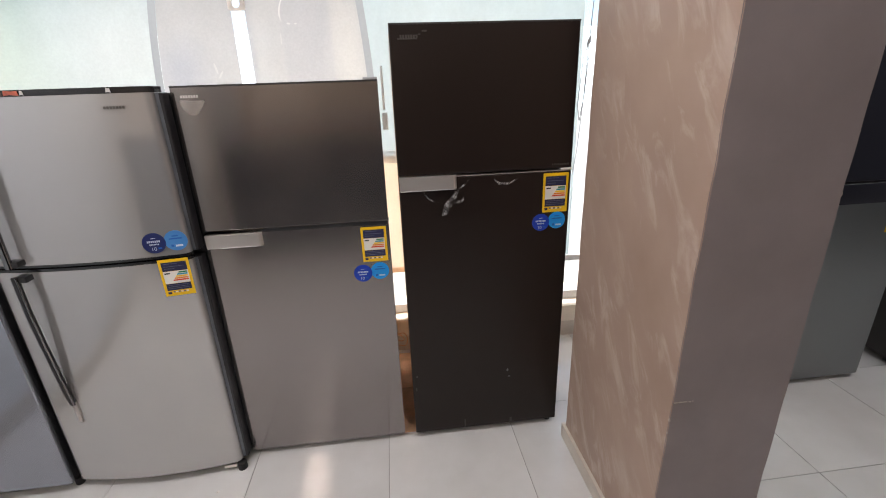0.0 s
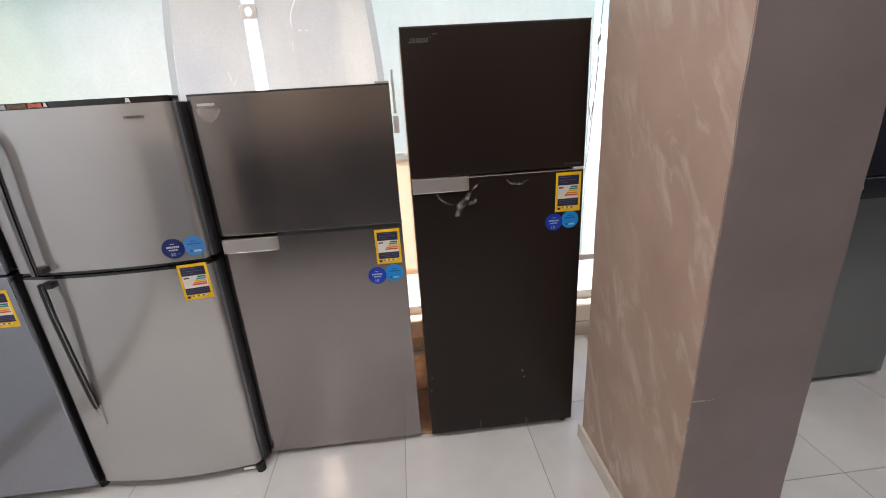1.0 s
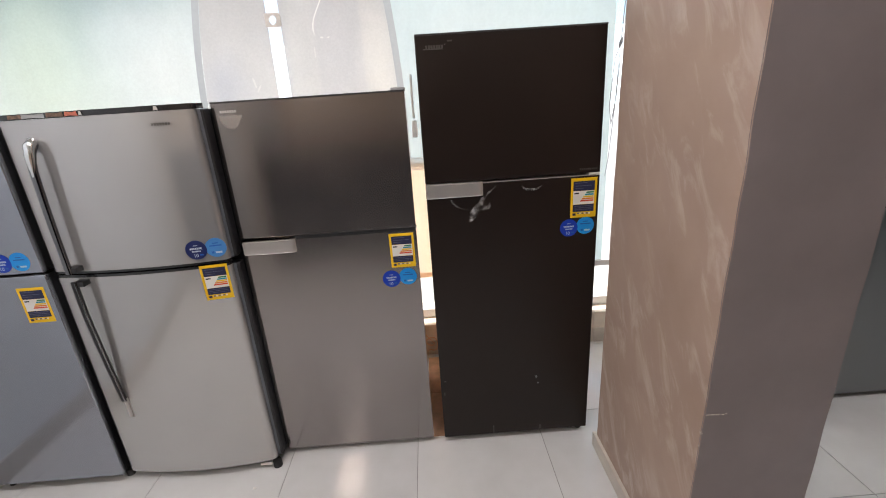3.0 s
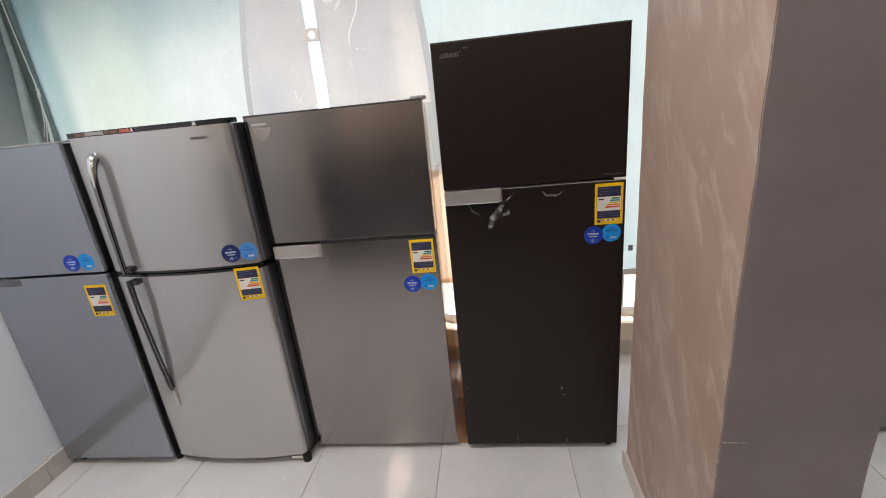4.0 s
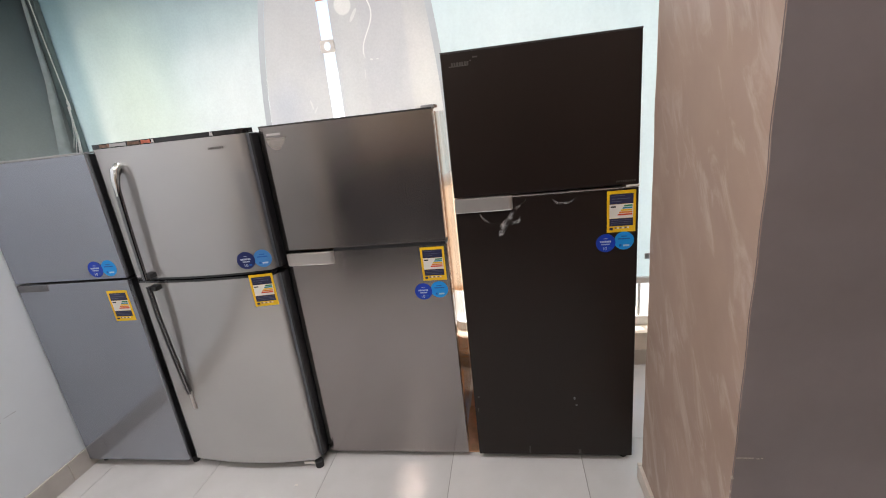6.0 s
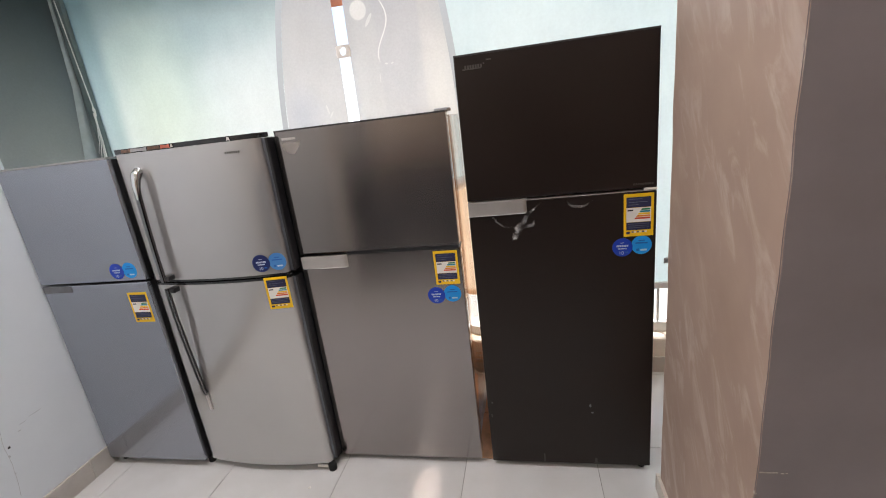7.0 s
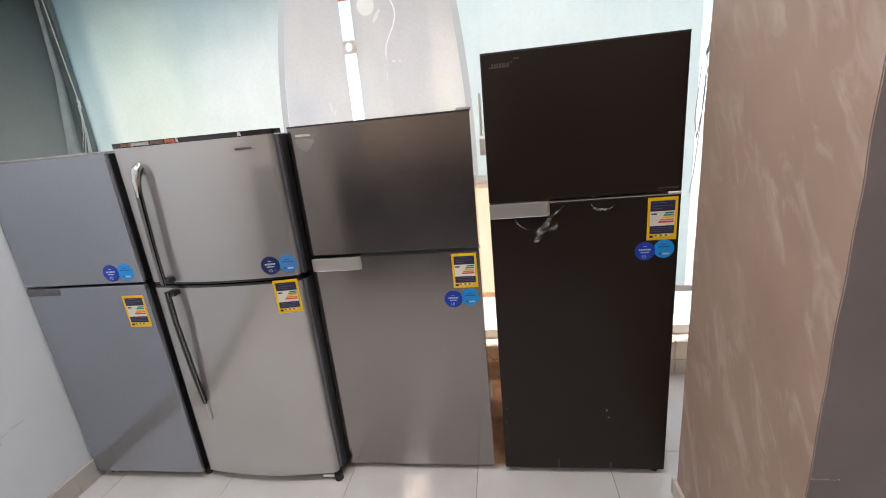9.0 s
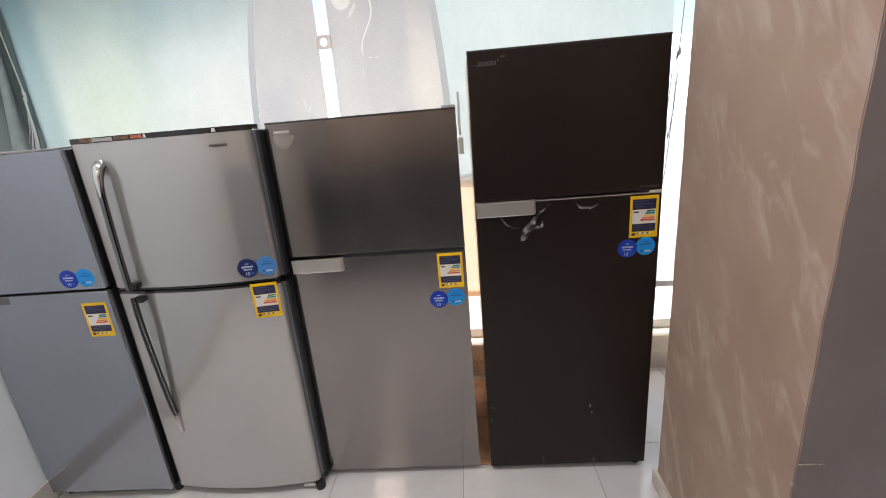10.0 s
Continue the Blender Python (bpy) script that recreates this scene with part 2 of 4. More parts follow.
def lit_film_material(name, tones, blobs=(), edges=(), marks=(), wave=None, pearl=0.06, through_share=0.75):
    """Frosted film with daylight painted into its colour: tones by height, soft patches, blurred upright edges; also
    printed small clear marks and a wavy line.
    """
    m, nodes, links, bsdf = material(name)
    nodes.remove(bsdf)
    geo = nodes.new("ShaderNodeNewGeometry")
    warp = noise_node(nodes, links, 1.3, 3)
    shift = nodes.new("ShaderNodeVectorMath")
    shift.operation = "MULTIPLY_ADD"
    shift.inputs[1].default_value = (0.22, 0.0, 0.30)
    shift.inputs[2].default_value = (-0.11, 0.0, -0.15)
    links.new(warp.outputs["Color"], shift.inputs[0])
    pos = nodes.new("ShaderNodeVectorMath")
    links.new(geo.outputs["Position"], pos.inputs[0])
    links.new(shift.outputs[0], pos.inputs[1])
    xyz = nodes.new("ShaderNodeSeparateXYZ")
    links.new(pos.outputs[0], xyz.inputs[0])

    def mapped(src, lo, hi):
        r = nodes.new("ShaderNodeMapRange")
        r.inputs["From Min"].default_value, r.inputs["From Max"].default_value = lo, hi
        r.interpolation_type = "SMOOTHSTEP"
        links.new(src, r.inputs[0])
        return r.outputs[0]

    def mixed(factor, a, b, kind="MIX"):
        x = nodes.new("ShaderNodeMix")
        x.data_type, x.blend_type = "RGBA", kind
        if factor is None:
            x.inputs["Factor"].default_value = 1
        else:
            links.new(factor, x.inputs["Factor"])
        links.new(a, x.inputs["A"])
        if isinstance(b, tuple):
            x.inputs["B"].default_value = (*b, 1)
        else:
            links.new(b, x.inputs["B"])
        return x.outputs["Result"]

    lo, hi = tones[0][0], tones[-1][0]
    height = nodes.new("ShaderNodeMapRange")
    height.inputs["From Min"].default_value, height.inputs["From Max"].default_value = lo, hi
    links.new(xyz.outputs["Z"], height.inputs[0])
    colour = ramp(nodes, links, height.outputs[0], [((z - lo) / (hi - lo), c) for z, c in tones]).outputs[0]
    for (cx, cz), (rx, rz), tone, share in blobs:
        mp = nodes.new("ShaderNodeMapping")
        mp.inputs["Location"].default_value = (-cx / rx, 0, -cz / rz)
        mp.inputs["Scale"].default_value = (1 / rx, 0, 1 / rz)
        links.new(pos.outputs[0], mp.inputs[0])
        ln = nodes.new("ShaderNodeVectorMath")
        ln.operation = "LENGTH"
        links.new(mp.outputs[0], ln.inputs[0])
        sh = ramp(nodes, links, ln.outputs["Value"], [(0.15, grey(share)), (0.55, grey(share * 0.5)), (1.0, grey(0))])
        colour = mixed(sh.outputs[0], colour, tone)
    raw = nodes.new("ShaderNodeSeparateXYZ")
    links.new(geo.outputs["Position"], raw.inputs[0])
    for x0, x1, tone in edges:
        colour = mixed(mapped(raw.outputs["X"], x0, x1), colour, mixed(None, colour, tone, "MULTIPLY"))
    for (cx, cz), radii, lean, tone, share in marks:
        mp = nodes.new("ShaderNodeMapping")
        mp.vector_type = "TEXTURE"
        mp.inputs["Location"].default_value = (cx, 2.607, cz)
        mp.inputs["Rotation"].default_value = (0, radians(lean), 0)
        mp.inputs["Scale"].default_value = (radii[0], 1, radii[1])
        links.new(geo.outputs["Position"], mp.inputs[0])
        ln = nodes.new("ShaderNodeVectorMath")
        ln.operation = "LENGTH"
        links.new(mp.outputs[0], ln.inputs[0])
        colour = mixed(ramp(nodes, links, ln.outputs["Value"], [(0.85, grey(share)), (1.0, grey(0))]).outputs[0], colour, tone)
    if wave:
        x_mid, swing, z_mid, half, tone = wave

        def sum_of(kind, a, b):
            q = nodes.new("ShaderNodeMath")
            q.operation = kind
            for socket, v in zip(q.inputs, (a, b)):
                if isinstance(v, (int, float)):
                    socket.default_value = v
                else:
                    links.new(v, socket)
            return q.outputs[0]

        turn = sum_of("COSINE", sum_of("MULTIPLY", sum_of("SUBTRACT", raw.outputs["Z"], z_mid + half), math.pi / (2 * half)), 0)
        off = sum_of("ABSOLUTE", sum_of("SUBTRACT", sum_of("SUBTRACT", raw.outputs["X"], x_mid), sum_of("MULTIPLY", turn, swing)), 0)
        near = mapped(off, 0.0055, 0.002)
        span = mapped(sum_of("ABSOLUTE", sum_of("SUBTRACT", raw.outputs["Z"], z_mid + 0.3 * half), 0), 1.7 * half, 1.3 * half)
        colour = mixed(sum_of("MULTIPLY", near, span), colour, tone)
    fine = noise_node(nodes, links, 6, 5, (1.5, 1, 0.8))
    speck = noise_node(nodes, links, 90, 4)
    for n, depth in ((fine, 0.95), (speck, 0.94)):
        r = ramp(nodes, links, n.outputs[0], [(0.35, grey(depth)), (0.65, grey(1.0))])
        colour = mixed(None, colour, r.outputs[0], "MULTIPLY")
    film_shader(m, colour, pearl, through_share)
    return m


# Darkening upwards and at the corner, and the green glow, are painted daylight.
FILM_LEFT = lit_film_material("film_teal_green",
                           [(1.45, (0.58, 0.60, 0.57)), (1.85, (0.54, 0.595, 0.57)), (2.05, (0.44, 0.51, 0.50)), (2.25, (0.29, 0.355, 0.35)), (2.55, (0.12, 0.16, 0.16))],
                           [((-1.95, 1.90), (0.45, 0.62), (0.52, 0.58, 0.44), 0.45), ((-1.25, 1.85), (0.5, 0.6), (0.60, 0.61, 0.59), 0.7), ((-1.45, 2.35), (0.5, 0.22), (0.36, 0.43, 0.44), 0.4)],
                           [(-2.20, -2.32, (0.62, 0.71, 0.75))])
# Paler towards the middle: daylight falloff put into the colour.
FILM_RIGHT = film_material("film_pale_teal", [(0.0, (0.56, 0.59, 0.575)), (0.5, (0.50, 0.565, 0.56)), (1.0, (0.40, 0.49, 0.50))],
                           (0.5, 2.6, 1.5), (1.4, 1, 1.4))
# Marks and wave are print; height and patch tones are painted daylight.
FILM_ARCH = lit_film_material("film_warm_grey",
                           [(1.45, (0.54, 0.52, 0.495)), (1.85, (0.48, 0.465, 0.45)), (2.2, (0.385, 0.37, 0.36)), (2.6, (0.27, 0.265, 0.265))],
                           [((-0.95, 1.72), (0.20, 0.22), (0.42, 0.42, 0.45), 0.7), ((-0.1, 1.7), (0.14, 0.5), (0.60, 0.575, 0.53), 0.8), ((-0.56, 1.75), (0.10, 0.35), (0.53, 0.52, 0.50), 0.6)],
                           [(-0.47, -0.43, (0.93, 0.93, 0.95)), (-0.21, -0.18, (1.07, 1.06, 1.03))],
                           [((-0.533, 2.252), (0.052, 0.054), 0, (0.58, 0.56, 0.52), 0.75), ((-0.480, 2.195), (0.010, 0.042), 35, (0.56, 0.54, 0.51), 0.6),
                            ((-0.814, 1.752), (0.006, 0.030), -12, (0.62, 0.60, 0.56), 0.6), ((-0.793, 1.722), (0.005, 0.024), 35, (0.62, 0.60, 0.56), 0.6),
                            ((-0.41, 1.958), (0.010, 0.005), 10, (0.62, 0.60, 0.56), 0.6), ((-0.375, 1.957), (0.008, 0.004), -8, (0.62, 0.60, 0.56), 0.6), ((-0.458, 1.885), (0.003, 0.03), 3, (0.60, 0.58, 0.54), 0.5)],
                           (-0.413, 0.037, 2.1, 0.1, (0.60, 0.58, 0.55)))
FILM_BAND = film_material("film_arch_outline", [(0.0, (0.395, 0.390, 0.382)), (1.0, (0.335, 0.342, 0.348))], (-0.5, 2.6, 1.5), (1, 1, 1))
# Side film darkens upwards in colour, standing for dim daylight behind it.
FILM_SIDE = lit_film_material("film_grey_green", [(1.3, (0.50, 0.52, 0.51)), (1.7, (0.40, 0.43, 0.42)), (2.1, (0.24, 0.27, 0.27)), (2.6, (0.10, 0.12, 0.12))], pearl=0.12, through_share=0.7)



def glass_material():
    m, nodes, links, bsdf = material("window_glass")
    bsdf.inputs["Base Color"].default_value = (0.93, 0.98, 0.96, 1)
    bsdf.inputs["Transmission Weight"].default_value = 1
    bsdf.inputs["Roughness"].default_value = 0.0
    bsdf.inputs["IOR"].default_value = 1.45
    return m


TAPE_FILM = film_material("clear_grey_tape", [(0.0, (0.86, 0.84, 0.83)), (1.0, (0.80, 0.78, 0.77))], (0, 2.6, 0.9), (1, 1, 1), 0.05, 0.85)
PULL_WHITE = film_material("milky_plastic", [(0.0, (0.80, 0.79, 0.77)), (1.0, (0.74, 0.73, 0.71))], (0, 2.6, 1.5), (1, 1, 1), 0.08, 0.6)
KRAFT = film_material("kraft_paper", [(0.0, (0.86, 0.66, 0.48)), (1.0, (0.76, 0.55, 0.38))], (0, 2.6, 0.9), (1, 1, 1), 0.02, 0.7)


GLASS = glass_material()


def wrap_material():
    """Crumpled clear protective film."""
    m, nodes, links, bsdf = material("clear_wrap")
    out = nodes["Material Output"]
    tp = nodes.new("ShaderNodeBsdfTransparent")
    mix = nodes.new("ShaderNodeMixShader")
    n = noise_node(nodes, links, 38, 3)
    r = ramp(nodes, links, n.outputs[0], [(0.42, grey(0.03)), (0.72, grey(0.50))])
    bsdf.inputs["Base Color"].default_value = (0.6, 0.6, 0.6, 1)
    bsdf.inputs["Roughness"].default_value = 0.16
    links.new(r.outputs[0], mix.inputs[0])
    links.new(tp.outputs[0], mix.inputs[1])
    links.new(bsdf.outputs[0], mix.inputs[2])
    links.new(mix.outputs[0], out.inputs["Surface"])
    return m


WRAP = wrap_material()


def residue_material():
    """A thin cloudy trace left by peeled film."""
    m, nodes, links, bsdf = material("glue_residue")
    tp = nodes.new("ShaderNodeBsdfTransparent")
    mix = nodes.new("ShaderNodeMixShader")
    n = noise_node(nodes, links, 30, 3)
    r = ramp(nodes, links, n.outputs[0], [(0.3, grey(0.06)), (0.7, grey(0.24))])
    bsdf.inputs["Base Color"].default_value = (0.62, 0.56, 0.50, 1)
    bsdf.inputs["Roughness"].default_value = 0.4
    links.new(r.outputs[0], mix.inputs[0])
    links.new(tp.outputs[0], mix.inputs[1])
    links.new(bsdf.outputs[0], mix.inputs[2])
    links.new(mix.outputs[0], nodes["Material Output"].inputs["Surface"])
    return m


RESIDUE = residue_material()


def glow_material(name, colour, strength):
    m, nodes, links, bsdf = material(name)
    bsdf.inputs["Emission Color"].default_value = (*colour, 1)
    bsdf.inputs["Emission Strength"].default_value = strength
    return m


LAMP_GLOW = glow_material("lamp_glow", (1.0, 0.93, 0.88), 2)


# ---- mesh helpers ----
def part(name, bm, mat, parent=None, label="", smooth=None):
    me = bpy.data.meshes.new(name)
    bmesh.ops.recalc_face_normals(bm, faces=bm.faces)
    bm.to_mesh(me)
    bm.free()
    me.materials.append(mat)
    if smooth is not None:
        me.shade_smooth()
        me.set_sharp_from_angle(angle=radians(smooth))
    ob = new(name, me)
    if parent:
        ob.parent = parent
    if label:
        tagged(ob, label)
    return ob


def thing(name, loc, label, category, group="", kind="", turn=0):
    e = new(name)
    e.empty_display_size = 0.1
    e.matrix_world = pose(*loc, 0, 0, turn)
    return tagged(e, label, category, group, kind)


def box(x0, x1, y0, y1, z0, z1, bevel=0.0, segments=2, bm=None):
    bm = bm or bmesh.new()
    vs = [bm.verts.new((x, y, z)) for x in (x0, x1) for y in (y0, y1) for z in (z0, z1)]
    fs = [(0, 1, 3, 2), (4, 6, 7, 5), (0, 4, 5, 1), (2, 3, 7, 6), (0, 2, 6, 4), (1, 5, 7, 3)]
    faces = [bm.faces.new([vs[i] for i in f]) for f in fs]
    if bevel:
        edges = list({e for f in faces for e in f.edges})
        bmesh.ops.bevel(bm, geom=edges, offset=bevel, segments=segments, profile=0.5, affect="EDGES")
    return bm


def prism(outline, y0, y1, bm=None):
    """A closed outline in x and z, drawn from y0 to y1."""
    bm = bm or bmesh.new()
    a = [bm.verts.new((x, y0, z)) for x, z in outline]
    b = [bm.verts.new((x, y1, z)) for x, z in outline]
    bm.faces.new(a)
    bm.faces.new(b[::-1])
    n = len(outline)
    for i in range(n):
        j = (i + 1) % n
        bm.faces.new((a[i], b[i], b[j], a[j]))
    return bm


def slab(outline, z0, z1):
    """A closed outline in x and y, drawn from z0 to z1."""
    bm = bmesh.new()
    a = [bm.verts.new((x, y, z0)) for x, y in outline]
    b = [bm.verts.new((x, y, z1)) for x, y in outline]
    bm.faces.new(a[::-1])
    bm.faces.new(b)
    n = len(outline)
    for i in range(n):
        j = (i + 1) % n
        bm.faces.new((a[i], a[j], b[j], b[i]))
    return bm


def disc(cx, cz, r, y0, y1, n=32, squash=1.0):
    return prism([(cx + r * math.cos(2 * math.pi * i / n), cz + squash * r * math.sin(2 * math.pi * i / n)) for i in range(n)], y0, y1)


def drum(cx, cy, z0, z1, r, n=18, r_top=None):
    bm = bmesh.new()
    bmesh.ops.create_cone(bm, cap_ends=True, segments=n, radius1=r, radius2=r if r_top is None else r_top, depth=z1 - z0,
                          matrix=Matrix.Translation((cx, cy, (z0 + z1) / 2)))
    return bm


def sweep(path, sizes, n=12, power=2.0):
    """A tube of flattened round section along points; sizes gives (half width, half depth) at each."""
    bm = bmesh.new()
    rings = []
    pts = [Vector(p) for p in path]
    for i, p in enumerate(pts):
        d = (pts[min(i + 1, len(pts) - 1)] - pts[max(i - 1, 0)]).normalized()
        side = Vector((1, 0, 0)) if abs(d.x) < 0.9 else Vector((0, 0, 1))
        up = d.cross(side).normalized()
        side = up.cross(d).normalized()
        w, h = sizes[min(i, len(sizes) - 1)]
        ring = []
        for k in range(n):
            a = 2 * math.pi * k / n
            c, s = math.cos(a), math.sin(a)
            c, s = math.copysign(abs(c) ** (2 / power), c), math.copysign(abs(s) ** (2 / power), s)
            ring.append(bm.verts.new(p + side * (w * c) + up * (h * s)))
        rings.append(ring)
    for r0, r1 in zip(rings, rings[1:]):
        for k in range(n):
            bm.faces.new((r0[k], r0[(k + 1) % n], r1[(k + 1) % n], r1[k]))
    bm.faces.new(rings[0][::-1])
    bm.faces.new(rings[-1])
    return bm


def strip_sheet(x_left, x_right, y, z0, z1, rows=24, thick=0.001):
    """A thin sheet in the window's plane between two curves x(z)."""
    bm = bmesh.new()
    prev = None
    for i in range(rows + 1):
        z = z0 + (z1 - z0) * i / rows
        cur = (bm.verts.new((x_left(z), y, z)), bm.verts.new((x_right(z), y, z)))
        if prev:
            bm.faces.new((prev[0], prev[1], cur[1], cur[0]))
        prev = cur
    return bm


def glyphs(text, size, x, y, z, mat, parent, name="number"):
    """Raised flat characters that face the showroom."""
    cu = bpy.data.curves.new(name, "FONT")
    cu.body, cu.size, cu.extrude = text, size, 0.0002
    tmp = new(name, cu)
    me = bpy.data.meshes.new_from_object(tmp.evaluated_get(bpy.context.evaluated_depsgraph_get()))
    bpy.data.objects.remove(tmp)
    bpy.data.curves.remove(cu)
    me.transform(pose(x, y, z, 90, 0, 0))
    me.materials.clear()
    me.materials.append(mat)
    ob = new(name, me)
    ob.parent = parent
    return ob


# ---- structure ----
LEFT, CORNER, RIGHT, REAR, TOP = -2.025, -2.47, 5.2, -3.3, 2.95

tagged(part("ground", box(-1500, 1500, 2.85, 3000, -0.35, -0.15), plain("pale_paving", (0.55, 0.52, 0.47), 0.9, vary=0.15, scale=3), None),
       "pale sunlit paving outside the shop window", "ground", kind="structure")
# Added glowing slab; whitens the outside where the horizon would show.
tagged(part("backdrop", box(-70, 70, 45, 45.5, -0.15, 7.0), glow_material("outside_glow", (0.93, 0.97, 1.0), 0.8)), "added glowing slab standing in for the bright outside", "backdrop", kind="structure")
tagged(part("ceiling", box(CORNER - 0.02, RIGHT + 0.2, REAR - 0.2, 2.655, TOP, TOP + 0.15), CEIL), "plain white showroom ceiling", "ceiling", kind="structure")
wall_west = tagged(part("wall_west", box(-2.8, LEFT, REAR - 0.2, 1.66, -0.1, TOP), WALL), "white painted wall with faint scuffs and cracks", "wall", kind="structure")
# Unseen slab added to give the doors a bright reflected strip.
tagged(part("reflection_pier", box(LEFT, LEFT + 0.06, -2.15, -1.62, 0.0, TOP - 0.002, 0.003), CEIL), "unseen white slab added for a bright strip in reflections", "wall", kind="structure")
# Unseen walls that close the room, toned for the reflections.
tagged(part("wall_east", box(RIGHT, RIGHT + 0.2, REAR - 0.2, 2.85, -0.1, TOP), BACK_WALL), "unseen near-black wall closing the room", "wall", kind="structure")
wall_south = tagged(part("wall_south", box(LEFT, RIGHT, REAR - 0.2, REAR, -0.1, TOP), BACK_WALL_PALE), "unseen warm beige wall closing the room, toned for reflections", "wall", kind="structure")
# Unseen block added so the doors reflect something dark.
tagged(part("reflection_block", box(-1.62, RIGHT - 0.001, -1.50, -1.12, 0.0, 1.30, 0.004), BACK_WALL), "unseen dark block added for reflections in the doors", "wall", kind="structure")

# skirting tiles along the white wall, and the wall's crack and mark
bb = thing("baseboard", (LEFT, 0, 0), "grey-beige skirting tiles along the white wall", "baseboard", kind="structure")
y = REAR + 0.01
while y < 1.65:
    y1 = min(y + 0.597, 1.655)
    part("skirting_tile", box(0.001, 0.013, y, y1, 0.0, 0.112, 0.002), SKIRT, bb)
    y += 0.600
crack = bmesh.new()
random.seed(4)
px, pz, prev = 1.258, 0.625, None
for i in range(15):
    v = [crack.verts.new((LEFT + 0.0006, px + dx, pz)) for dx in (-0.0009, 0.0009)]
    if prev:
        crack.faces.new((prev[0], prev[1], v[1], v[0]))
    prev = v
    px, pz = px - 0.0022 + random.uniform(-0.004, 0.004), pz - 0.031
part("crack", crack, plain("crack_grey", (0.53, 0.54, 0.56), 0.9), wall_west, "thin hairline crack")
part("nail_hole", box(LEFT, LEFT + 0.002, 1.243, 1.253, 0.424, 0.434, 0.001, 1), RUBBER, wall_west, "small dark nail hole")

for y0, z0, dy, dz in ((1.36, 0.508, 0.055, 0.0022), (1.315, 0.497, 0.03, 0.0018), (1.234, 0.385, 0.006, 0.010), (1.226, 0.30, 0.006, 0.006), (1.30, 0.47, 0.012, 0.004)):
    part("scuff", box(LEFT, LEFT + 0.0008, y0, y0 + dy, z0, z0 + dz), plain("scuff_grey", (0.52, 0.54, 0.57), 0.8), wall_west, "faint grey scuff")

# column
COL = (0.813, 1.168, 0.918, 1.592)
bm = box(COL[0], COL[1], COL[2], COL[3], 0.0, TOP - 0.002)
bmesh.ops.bevel(bm, geom=[e for e in bm.edges if abs(e.verts[0].co.z - e.verts[1].co.z) > 1], offset=0.0022, segments=2, affect="EDGES")
bmesh.ops.subdivide_edges(bm, edges=[e for e in bm.edges if abs(e.verts[0].co.z - e.verts[1].co.z) > 1], cuts=120)
for v in bm.verts:
    w = noise.noise((v.co.x * 3, v.co.y * 3, v.co.z * 7)) * 0.003
    v.co.x += w
    v.co.y += noise.noise((v.co.x * 3 + 9, v.co.y * 3, v.co.z * 8)) * 0.002
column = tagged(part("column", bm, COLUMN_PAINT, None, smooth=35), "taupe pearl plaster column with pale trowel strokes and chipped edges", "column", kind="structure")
column.data.materials.append(COLUMN_PLAIN_SHADED)
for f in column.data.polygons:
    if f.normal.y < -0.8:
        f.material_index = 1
random.seed(11)


def chip(x, y, z, h):
    bm = bmesh.new()
    bmesh.ops.create_icosphere(bm, subdivisions=2, radius=1)
    inward = 0.0015 if x < 1.0 else -0.0015
    for v in bm.verts:
        s = 1 + 0.35 * noise.noise(v.co * 2.3 + Vector((z * 9, x * 5, 0)))
        v.co = Vector((x + inward + v.co.x * 0.0036 * s, y + 0.0015 + v.co.y * 0.0036 * s, z + v.co.z * h * s))
    return part("edge_chip", bm, PLASTER_CHIP, column, "pale bare plaster chip", smooth=60)


chip(COL[0] + 0.002, COL[2] + 0.002, 1.668, 0.016)
chip(COL[0] + 0.002, COL[2] + 0.002, 1.641, 0.006)
chip(COL[1] - 0.002, COL[2] + 0.002, 0.735, 0.015)
chip(COL[1] - 0.002, COL[2] + 0.002, 1.33, 0.006)
chip(COL[0] + 0.002, COL[2] + 0.002, 0.69, 0.007)
chip(COL[0] + 0.002, COL[2] + 0.002, 0.645, 0.005)
part("scratch", box(COL[0] + 0.006, COL[0] + 0.043, COL[2] - 0.001, COL[2] + 0.003, 0.7505, 0.7535), PLASTER_CHIP, column, "short pale scratch")
for dx, z0, w in ((0.050, 0.7495, 0.006), (0.060, 0.751, 0.004)):
    part("scratch", box(COL[0] + dx, COL[0] + dx + w, COL[2] - 0.001, COL[2] + 0.003, z0, z0 + 0.002), PLASTER_CHIP, column, "short pale scratch")
chip(COL[1] - 0.001, COL[2] + 0.002, 0.748, 0.005)
chip(COL[1] - 0.002, COL[2] + 0.002, 0.813, 0.004)
chip(COL[1] - 0.002, COL[2] + 0.002, 1.452, 0.008)
chip(COL[1] - 0.002, COL[2] + 0.002, 1.480, 0.006)
part("skirting_tile", box(COL[0] - 0.015, COL[0] + 0.002, COL[2] + 0.02, COL[3] + 0.002, 0.0, 0.075, 0.003), CREAM_TILE, column, "cream skirting tile")
part("skirting_tile", box(COL[0] - 0.015, COL[1] + 0.015, COL[3] + 0.0025, COL[3] + 0.02, 0.0, 0.075, 0.003), CREAM_TILE, column, "cream skirting tile")

# window wall: plinth, rail, posts, panes, film
plinth = thing("plinth", (0, 0, 0), "cream marble plinth under the shop window", "plinth", kind="structure")
x = CORNER
while x < RIGHT:
    x1 = min(x + 0.597, RIGHT)
    part("skirting_tile", box(x, x1, 2.487, 2.497, 0.0, 0.103, 0.002), CREAM_TILE, plinth)
    part("riser", box(x, x1, 2.497, 2.85, -0.1, 0.203), MARBLE, plinth)
    part("ledge", box(x, x1, 2.483, 2.85, 0.205, 0.226, 0.004), MARBLE, plinth)
    x += 0.600
